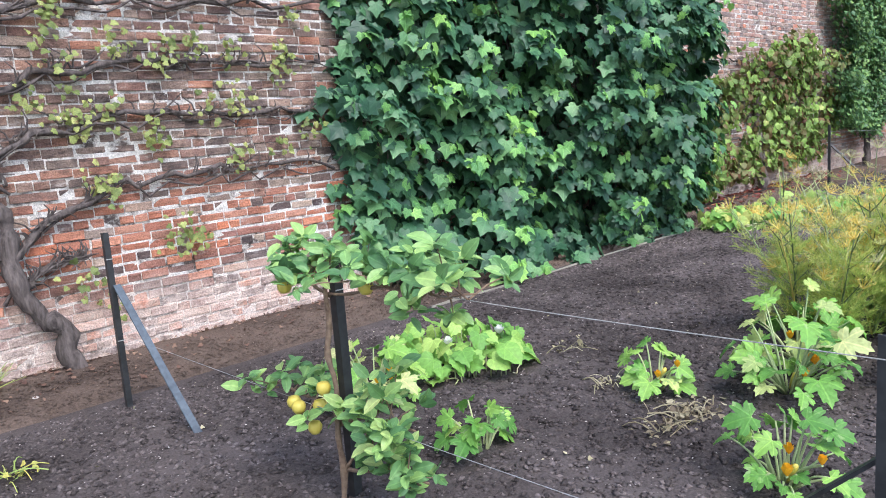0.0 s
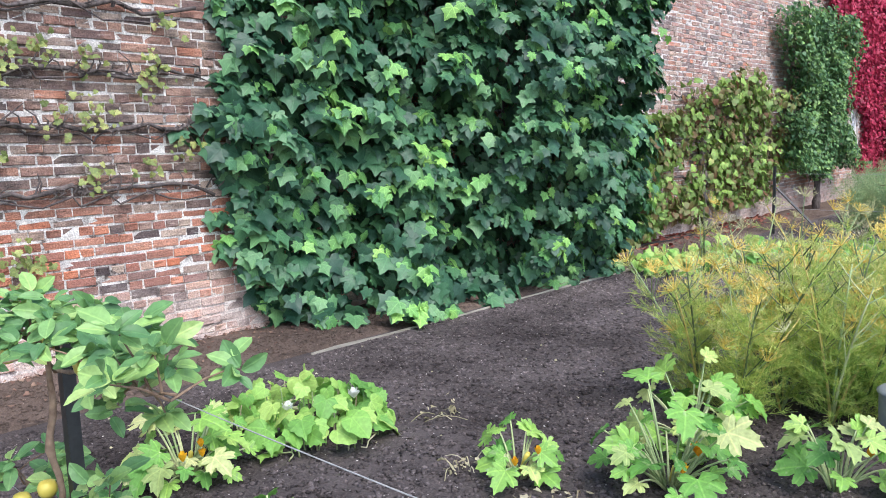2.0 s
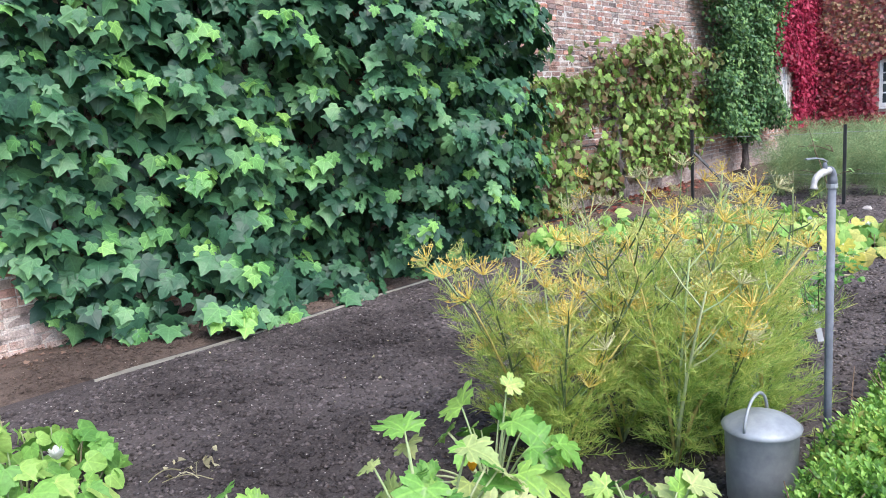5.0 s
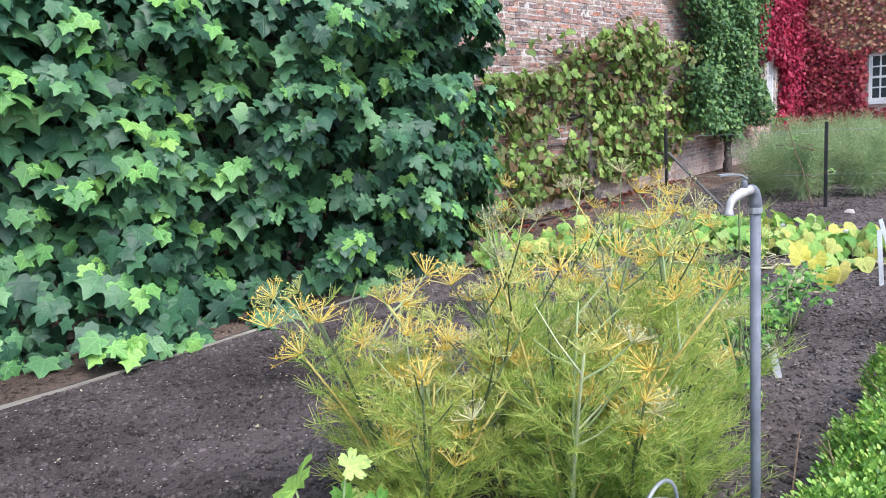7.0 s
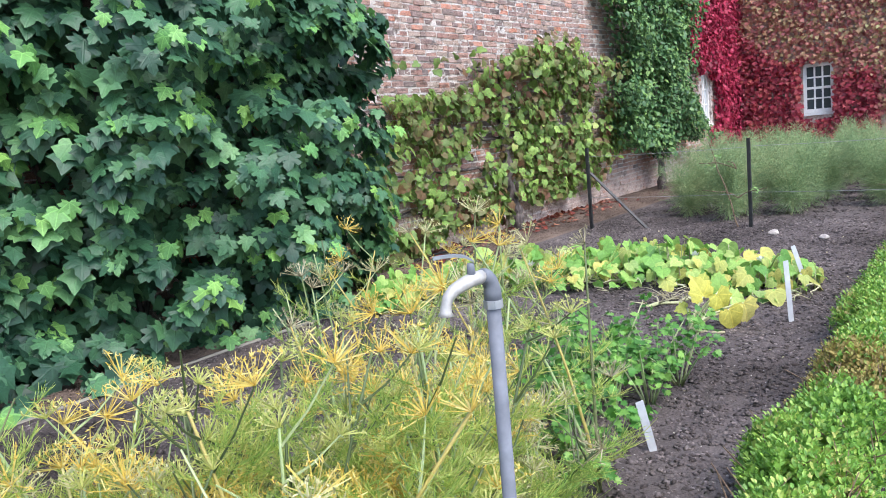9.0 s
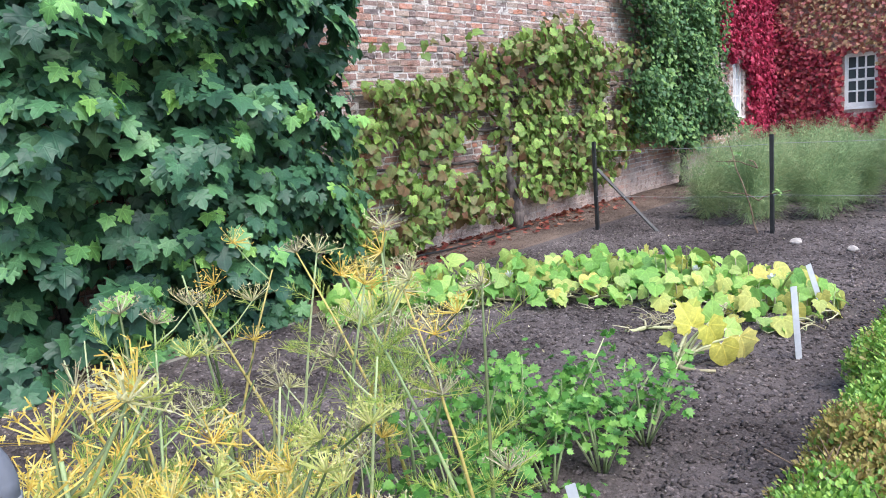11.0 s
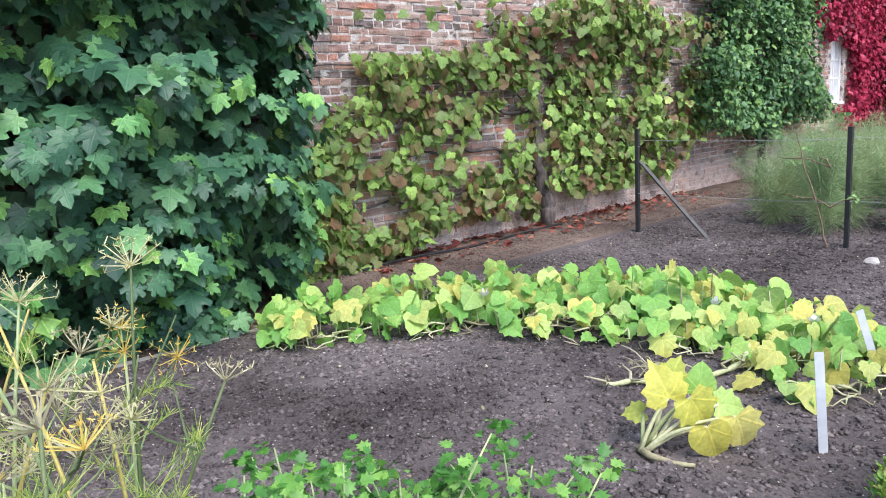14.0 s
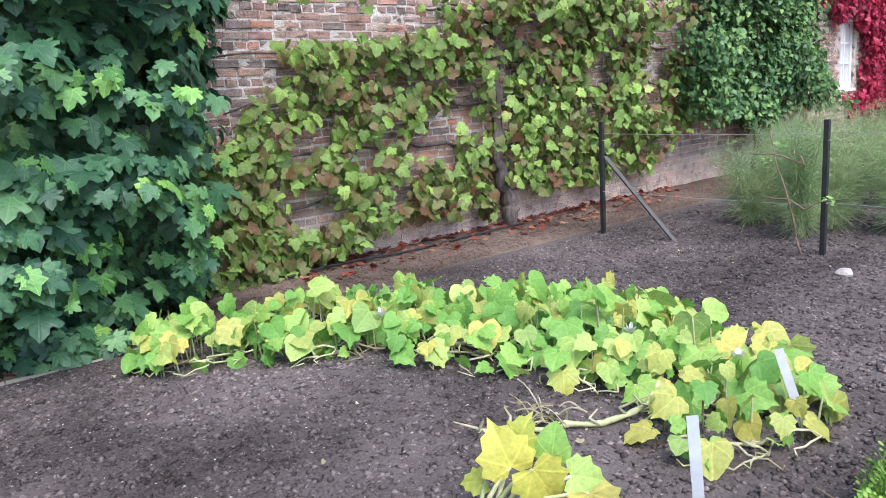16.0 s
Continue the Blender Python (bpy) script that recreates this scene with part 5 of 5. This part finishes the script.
apple_tree(1.785, 2.565, "young trained apple tree with yellow fruit on a post", 1.12, [(0.98, 0.34, -0.86, 0.085), (0.42, 0.52, -0.5, 0.085), (0.22, -0.15, -0.55, 0.06)], 330,
           [(-0.05, 0.22, 0.93), (0.02, -0.25, 0.96), (0.03, 0.05, 0.99), (-0.04, 0.26, 0.40), (-0.05, 0.21, 0.39), (-0.02, 0.05, 0.50), (-0.03, 0.13, 0.31), (0.0, 0.12, 0.40)], 0.076)
apple_tree(13.72, 2.72, "young sapling with few leaves tied to wires", 1.05, [(0.45, 0.42, -0.35, 0.10), (0.8, 0.45, 0.1, 0.08)], 26, [], 0.05, 0.009, 0.32)
apple_tree(14.3, 1.1, "young sapling with sparse leaves in the far bed", 0.8, [(0.4, 0.2, -0.2, 0.06), (0.75, 0.1, -0.1, 0.06)], 30, [], 0.05, 0.009, -0.1)


# ---- fennel ----
def umbel(size, seed, mat=UMBEL):
    """A dry flat flower head: fine rays ending in small tufts."""
    r = np.random.default_rng(seed)
    n = 22
    a = np.arange(n) * 2.4
    q = np.sqrt((np.arange(n) + 0.5) / n)
    end = np.stack([np.cos(a) * q, np.sin(a) * q, 0.75 - 0.35 * q + r.normal(0, 0.05, n)], 1) * size
    v1, f1 = strips(np.zeros((n, 3)), end, np.full(n, 0.0042))
    m = n * 5
    base = np.repeat(end, 5, 0)
    v2, f2 = strips(base, base + r.normal(0, 0.075, (m, 3)) * size + [0, 0, 0.05 * size], np.full(m, 0.0036))
    return soup("umbel", np.concatenate([v1, v2]), np.concatenate([f1, f2 + len(v1)]), mat)


UMBELS = [umbel(0.095, 1), umbel(0.08, 2), umbel(0.085, 12), umbel(0.06, 3, LIMEHEAD), umbel(0.065, 4, SEEDHEAD), umbel(0.05, 10, LIMEHEAD), umbel(0.055, 11, LIMEHEAD)]
SEED_HEADS = [umbel(0.085, 5, STRAW), umbel(0.07, 6, STRAW), umbel(0.10, 7, SEEDHEAD), umbel(0.06, 8, SEEDHEAD), umbel(0.075, 9, UMBEL)]


def fennel(x, y, h, stems, fronds, seed, label, heads=5, tops=UMBELS):
    global rng
    keep, rng = rng, np.random.default_rng(seed)
    t = thing("fennel_plant", (x, y, 0), label, "fennel", "fennel plants")
    A, B = [], []
    for i in range(stems):
        a = rng.uniform(0, 6.28)
        lean = rng.uniform(0.05, 0.5)
        top = Vector((math.cos(a) * lean, math.sin(a) * lean, h * rng.uniform(0.7, 1.05)))
        g = Geo()
        path = [Vector((top.x * f ** 1.4, top.y * f ** 1.4, top.z * f)) for f in (0, 0.25, 0.5, 0.75, 1.0)]
        g.tube(path, [0.0085, 0.0075, 0.006, 0.0048, 0.0035], 6)
        st = part("stem", g, DARKSTALK if i % 4 == 1 else GOLDSTALK if i % 3 == 0 else STALK, t, smooth=True)
        tips = [path[-1]]
        for k in range(heads):
            f = rng.uniform(0.35, 0.97)
            p = Vector((top.x * f ** 1.4, top.y * f ** 1.4, top.z * f))
            b = rng.uniform(0, 6.28)
            e = p + Vector((math.cos(b) * 0.14, math.sin(b) * 0.14, rng.uniform(0.08, 0.22)))
            g = Geo()
            g.tube([p, p.lerp(e, 0.5) + Vector((0, 0, -0.012)), e], [0.004, 0.003, 0.0022], 5)
            part("branchlet", g, DARKSTALK if i % 2 else STALK, st)
            tips.append(e)
        for e in tips:
            if rng.random() < 0.3:
                continue
            u = new("umbel", tops[int(rng.integers(0, len(tops)))])
            u.parent = t
            u.matrix_basis = Matrix.Translation(e) @ Euler((rng.normal(0, 0.4), rng.normal(0, 0.4), rng.uniform(0, 6))).to_matrix().to_4x4()
        # feathery fronds: forked threads along short side ribs
        for k in range(fronds):
            f = 0.86 * rng.random() ** 0.9
            p = np.array((top.x * f ** 1.4, top.y * f ** 1.4, top.z * f))
            b = rng.uniform(0, 6.28)
            d = np.array([math.cos(b), math.sin(b), rng.uniform(0.1, 0.8)]) * rng.uniform(0.10, 0.26) * (1.15 - 0.5 * f)
            A.append(p), B.append(p + d)
            m = 46
            s = rng.random(m) ** 0.7
            q0 = p + d * s[:, None]
            q1 = q0 + rng.normal(0, 0.019, (m, 3)) + d * 0.14 + [0, 0, 0.012]
            A.extend(q0), B.extend(q1)
    v, f = strips(np.array(A), np.array(B), np.full(len(A), 0.0025))
    tagged(part("fronds", soup("fronds", v, f, FENNEL), FENNEL, t), "feathery yellow-green thread leaves", kind="stuff")
    rng = keep
    return t


spots = [(5.15, 1.95), (5.35, 1.55), (5.45, 1.15), (5.6, 1.80), (5.75, 1.5), (5.9, 1.2), (6.0, 1.88), (6.15, 1.7), (6.3, 1.3), (6.45, 1.80), (6.65, 1.6), (6.85, 1.25), (5.0, 1.65), (6.25, 2.08), (6.8, 1.90), (5.6, 1.0), (5.25, 1.25)]
for i, (px, py) in enumerate(spots):
    lush = px < 5.5 or (py < 1.6 and px < 6.8)
    fennel(px, py, rng.uniform(0.75, 1.06) * (1.0 if px < 6.2 or not lush else 0.55), 6 if lush else 3, 31 if lush else 10, 60 + i, "tall feathery fennel plant with dry yellow flower heads", 6 if lush else 2, UMBELS if px < 6.2 else SEED_HEADS)
for i, (px, py) in enumerate([(7.0, 2.35), (7.15, 1.85), (7.3, 2.15), (6.95, 2.75)]):
    fennel(px, py, 1.05, 3, 4, 90 + i, "thin fennel plant gone to seed with open stems", 2, SEED_HEADS)


# ---- celery row ----
def celery(x, y, h, n, seed):
    global rng
    keep, rng = rng, np.random.default_rng(seed)
    t = thing("celery_plant", (x, y, 0), "bushy celery plant with glossy divided green leaves", "plant", "celery plants")
    P, T = [], []
    for i in range(n):
        a, r = 2.4 * i, rng.uniform(0.05, 0.28)
        e = Vector((math.cos(a) * r, math.sin(a) * r, h * rng.uniform(0.4, 1.5)))
        g = Geo()
        g.tube(arc((math.cos(a) * 0.02, math.sin(a) * 0.02, -0.01), e, 0.02, 4), [0.006, 0.0055, 0.005, 0.004, 0.0025], 6)
        part("stalk", g, STALK, t, smooth=True)
        for k in range(18):
            f = rng.uniform(0.82, 1.08) if rng.random() < 0.7 else rng.uniform(0.45, 0.85)
            P.append((e.x * f + rng.normal(0, 0.035), e.y * f + rng.normal(0, 0.035), e.z * (0.35 + 0.65 * f) + rng.normal(0, 0.025)))
            T.append((math.cos(a) + rng.normal(0, 0.7), math.sin(a) + rng.normal(0, 0.7), rng.normal(-0.1, 0.4)))
    P, T = np.array(P), np.array(T)
    m = len(P)
    foliage(t, CELERY_LEAF, PARSLEY, P + [x, y, 0], T, rng.normal(0, 0.4, (m, 3)) + [-0.3, -0.3, 1], rng.uniform(0.028, 0.06, m), 60)
    rng = keep
    return t


for i, (px, py) in enumerate([(6.78, 1.32), (6.95, 1.42), (7.0, 1.6), (7.2, 1.7), (7.45, 1.85), (7.6, 1.55), (7.7, 1.75), (7.85, 1.45), (8.0, 1.75), (8.2, 1.42), (8.1, 1.95), (7.75, 2.0), (8.3, 1.6)]):
    celery(px, py, 0.95 * (0.26, 0.30, 0.30, 0.32, 0.40, 0.30, 0.36, 0.28, 0.34, 0.26, 0.24, 0.34, 0.24)[i], 8, 120 + i)


# ---- asparagus ferns ----
def asparagus(x, y, h, seed):
    global rng
    keep, rng = rng, np.random.default_rng(seed)
    t = thing("asparagus_plant", (x, y, 0), "hazy clump of tall feathery green asparagus fern", "plant", "asparagus row")
    A, B = [], []
    for i in range(9):
        a, lean = rng.uniform(0, 6.28), rng.uniform(0.1, 0.45)
        top = np.array([math.cos(a) * lean, math.sin(a) * lean, h * rng.uniform(0.75, 1.05)])
        g = Geo()
        g.tube([tuple(top * [f ** 1.5, f ** 1.5, f]) for f in (0, 0.3, 0.6, 1.0)], [0.006, 0.005, 0.004, 0.002], 5)
        part("stem", g, STALK, t)
        m = 330
        f = rng.uniform(0.15, 1.0, m)[:, None]
        p = np.concatenate([top[:2] * f ** 1.5, top[2] * f], 1)
        q = p + rng.normal(0, 0.12, (m, 3)) * (1.15 - 0.6 * f) + [0, 0, 0.02]
        A.append(p + (q - p) * 0.35), B.append(q)
        r = q + rng.normal(0, 0.035, (m, 3))
        A.append((p + q) / 2), B.append(r)
    v, f = strips(np.concatenate(A), np.concatenate(B), np.full(9 * 660, 0.0031))
    tagged(part("fronds", soup("fronds", v, f, FERN), FERN, t), "fine hazy green needles", kind="stuff")
    rng = keep
    return t


k = 0
for px in (14.3, 14.9, 15.6, 16.4, 17.3, 18.2, 19.2):
    for py in (3.75, 3.05, 2.3, 1.5, 0.7):
        if px > 14.25 + 0.55 * max(0.0, 2.9 - py) and not (px < 14.8 and py > 3.5):
            asparagus(px + 0.15 * math.sin(k), py + 0.12 * math.cos(k * 1.7), 0.92 + 0.12 * math.sin(k * 2.2), 150 + k)
        k += 1


# ---- box hedge ----
def box_hedge():
    t = thing("box_hedge", (9.0, 0.45, 0), "low clipped box hedge with small glossy green leaves", "hedge")
    xs = np.arange(4.45, 15.5, 0.22)
    g = Geo()
    for xx in xs:
        for yy in (0.35, 0.58):
            p = Vector((xx + rng.normal(0, 0.05) - 9.0, yy - 0.45, 0))
            for k in range(5):
                g.tube([p, p + Vector((rng.normal(0, 0.05), rng.normal(0, 0.05), 0.15)), p + Vector((rng.normal(0, 0.11), rng.normal(0, 0.09), 0.31))], [0.005, 0.004, 0.002], 4)
    tagged(part("twig", g, YOUNGBARK, t), kind="stuff")
    # separate plants grown together: rounded mounds of upright leafy sprigs
    P, T, O, S = [], [], [], []
    cx = 4.5
    while cx < 15.6:
        r = rng.uniform(0.20, 0.29)
        hgt = rng.uniform(0.27, 0.37)
        cy = 0.46 + 0.14 * min(1.0, max(0.0, cx - 8.6)) + rng.normal(0, 0.03)
        m = int(430 if cx < 10 else 280)
        a, q = rng.uniform(0, 6.283, m), np.sqrt(rng.random(m))
        sx, sy = cx + 1.05 * r * q * np.cos(a), cy + 1.12 * r * q * np.sin(a)
        top = 0.03 + hgt * np.sqrt(np.clip(1.04 - q ** 2.6, 0.02, 1)) * rng.uniform(0.82, 1.1, m)
        lean = np.stack([np.cos(a) * q * 0.7, np.sin(a) * q * 0.7, np.full(m, 1.0)], 1) + rng.normal(0, 0.2, (m, 3))
        way = unit(lean)
        tip = np.stack([sx, sy, top], 1)
        for k in range(9):
            b = k * 1.57 * 1.1 + a
            fl = np.stack([np.cos(b), np.sin(b), np.zeros(m)], 1)
            P.append(tip - way * 0.014 * k)
            T.append(unit(fl * (0.25 + 0.09 * k) + way * 0.75))
            O.append(unit(way * 0.8 - fl * 0.6 + rng.normal(0, 0.15, (m, 3))))
            S.append(rng.uniform(0.020, 0.034, m) * (0.7 if k < 2 else 1.12))
        cx += r * rng.uniform(1.15, 1.45)
    P, T, O, S = [np.concatenate(q) for q in (P, T, O, S)]
    k = P[:, 2] > 0.015
    P, T, O, S = P[k], T[k], O[k], S[k]
    order = rng.permutation(len(P))
    P, T, O, S = P[order], T[order], O[order], S[order]
    dry = (np.abs(P[:, 0] - 7.95) < 0.30 + 0.1 * np.sin(P[:, 1] * 9)) & (rng.random(len(P)) < 0.9)
    foliage(t, BOX_LEAF, BOX, P[~dry], T[~dry], O[~dry], S[~dry], 300)
    foliage(t, BOX_LEAF, BOXDRY, P[dry], T[dry], O[dry], S[dry] * 0.8, 0, "patch of dried yellow-brown leaves", "dry_leaves")
    return t


box_hedge()


# ---- litter and small things ----
def litter(name, n, xr, yr, mat, smin, smax, label, clump=0.0, z0=0.04):
    x = rng.uniform(*xr, n)
    y = yr[0] + (yr[1] - yr[0]) * (1 - rng.random(n) ** (1 + clump))
    p = np.stack([x, y, z0 + 0.03 * np.clip(y - 5.5, 0, 1) + 0.012 * rng.random(n)], 1)
    v, f = scatter(CREEPER_LEAF, p, rng.normal(0, 1, (n, 3)) * [1, 1, 0.25], rng.normal(0, 0.35, (n, 3)) + [0, 0, 1], rng.uniform(smin, smax, n))
    return tagged(new(name, soup(name, v, f, mat)), label, "leaf litter", kind="stuff")


litter("fallen_leaves", 420, (10.5, 16.5), (5.15, 5.77), FALLEN, 0.04, 0.10, "fallen red and brown leaves against the wall foot", 2.0)
litter("fallen_leaves", 420, (0.5, 5.0), (5.0, 5.77), BROWNLEAF, 0.015, 0.045, "fallen brown leaf scraps along the wall foot", 2.0)
litter("leaf_scraps", 260, (0.5, 13.5), (1.0, 4.7), STRAW, 0.008, 0.026, "pale dry leaf scraps on the soil", 0.0, 0.022)


def stone(x, y, r, label):
    me = bpy.data.meshes.new("stone")
    bm = bmesh.new()
    bmesh.ops.create_icosphere(bm, subdivisions=2, radius=r)
    for v in bm.verts:
        v.co *= 1 + 0.35 * noise.noise(v.co * (1.2 / r) + Vector((x, y, 0)))
        v.co.z *= 0.6
    bm.to_mesh(me)
    bm.free()
    me.materials.append(STONE)
    ob = new("stone", me)
    ob.location = (x, y, r * 0.35)
    return tagged(ob, label, "stone", "stones on the soil")


stone(13.25, 2.19, 0.06, "pale pinkish stone lying on dark soil")
stone(13.0, 1.62, 0.05, "pale flat stone lying on dark soil")
stone(1.35, 5.25, 0.04, "pale stone lying on the wall border")
g = Geo()
g.tube([(10.6 + 0.35 * i, 5.52 + 0.03 * math.sin(i * 1.3), 0.055 + 0.01 * math.sin(i)) for i in range(9)], 0.012, 8)
tagged(part("hose", g, DARKPIPE, smooth=True), "thin black water hose along the wall foot", "hose")
m = 60
tuft = thing("weed", (1.15, 5.62, 0.04), "small feathery green weed at the wall foot", "plant")
v, f = strips(rng.normal(0, 0.03, (m * 4, 3)) * [1, 1, 0], rng.normal(0, 0.10, (m * 4, 3)) * [1, 1, 0.4] + [0, 0, 0.11], np.full(m * 4, 0.006))
part("fronds", soup("fronds", v, f, FENNEL), FENNEL, tuft)


# ---- bricks of the garden wall ----
def brick_mesh(w, h, seed):
    """One worn brick, 5 visible sides, chamfered front."""
    r = random.Random(seed)
    c = 0.006
    back = [(-w / 2, 0.02, -h / 2), (w / 2, 0.02, -h / 2), (w / 2, 0.02, h / 2), (-w / 2, 0.02, h / 2)]
    rim = [(x, 0.004, z) for x, _, z in back]
    face = [(x * (1 - 2 * c / w) + r.uniform(-0.008, 0.008), -0.003 + r.uniform(-0.007, 0.007), z * (1 - 2 * c / h) + r.uniform(-0.007, 0.007)) for x, _, z in back]
    v = back + rim + face
    f = []
    for a in (0, 4):
        f += [(a + i, a + (i + 1) % 4, a + 4 + (i + 1) % 4, a + 4 + i) for i in range(4)]
    f.append((8, 9, 10, 11))
    return v, f


stretchers = [brick_mesh(0.213, 0.0575 + 0.0014 * i, i) for i in range(6)]
headers = [brick_mesh(0.101, 0.0575 + 0.0014 * i, 20 + i) for i in range(6)]
kinds = []
for v, f in stretchers + headers:
    g = Geo()
    g.add(v, f)
    kinds.append(g.mesh("brick", BRICK))
rest, single, COURSE = Geo(), 0, 0.0755
for c in range(int(WALL_H / COURSE)):
    z = 0.012 + COURSE * (c + 0.5)
    head = c % 4 == 1
    x = X0 + (0.06 if head else (0.0, 0.0, 0.11, 0.16)[c % 4]) + 0.03 * rng.random()
    while x < X1 - 0.1:
        short = head or rng.random() < 0.2
        w = 0.112 if short else 0.225
        k = int(rng.integers(0, 6)) + (6 if short else 0)
        px, pz = x + w / 2, z + rng.normal(0, 0.0024) + 0.012 * math.sin(x * 0.7 + 1) + 0.006 * math.sin(x * 2.3 + c)
        x += w * (1 + rng.normal(0.0, 0.03))
        if in_window(px - w / 2, px + w / 2, z - 0.035, z + 0.035):
            continue
        out = WALL_Y + min(0.006, 0.003 + rng.normal(0, 0.0045))
        if single < 300 and 1.9 < px < 4.0 and 0.1 < z < 1.55:
            ob = new("brick", kinds[k])
            ob.parent = wall
            ob.location = (px, out, pz)
            single += 1
        else:
            v, f = (stretchers + headers)[k]
            rest.add([(px + a, out + b, pz + d) for a, b, d in v], f)
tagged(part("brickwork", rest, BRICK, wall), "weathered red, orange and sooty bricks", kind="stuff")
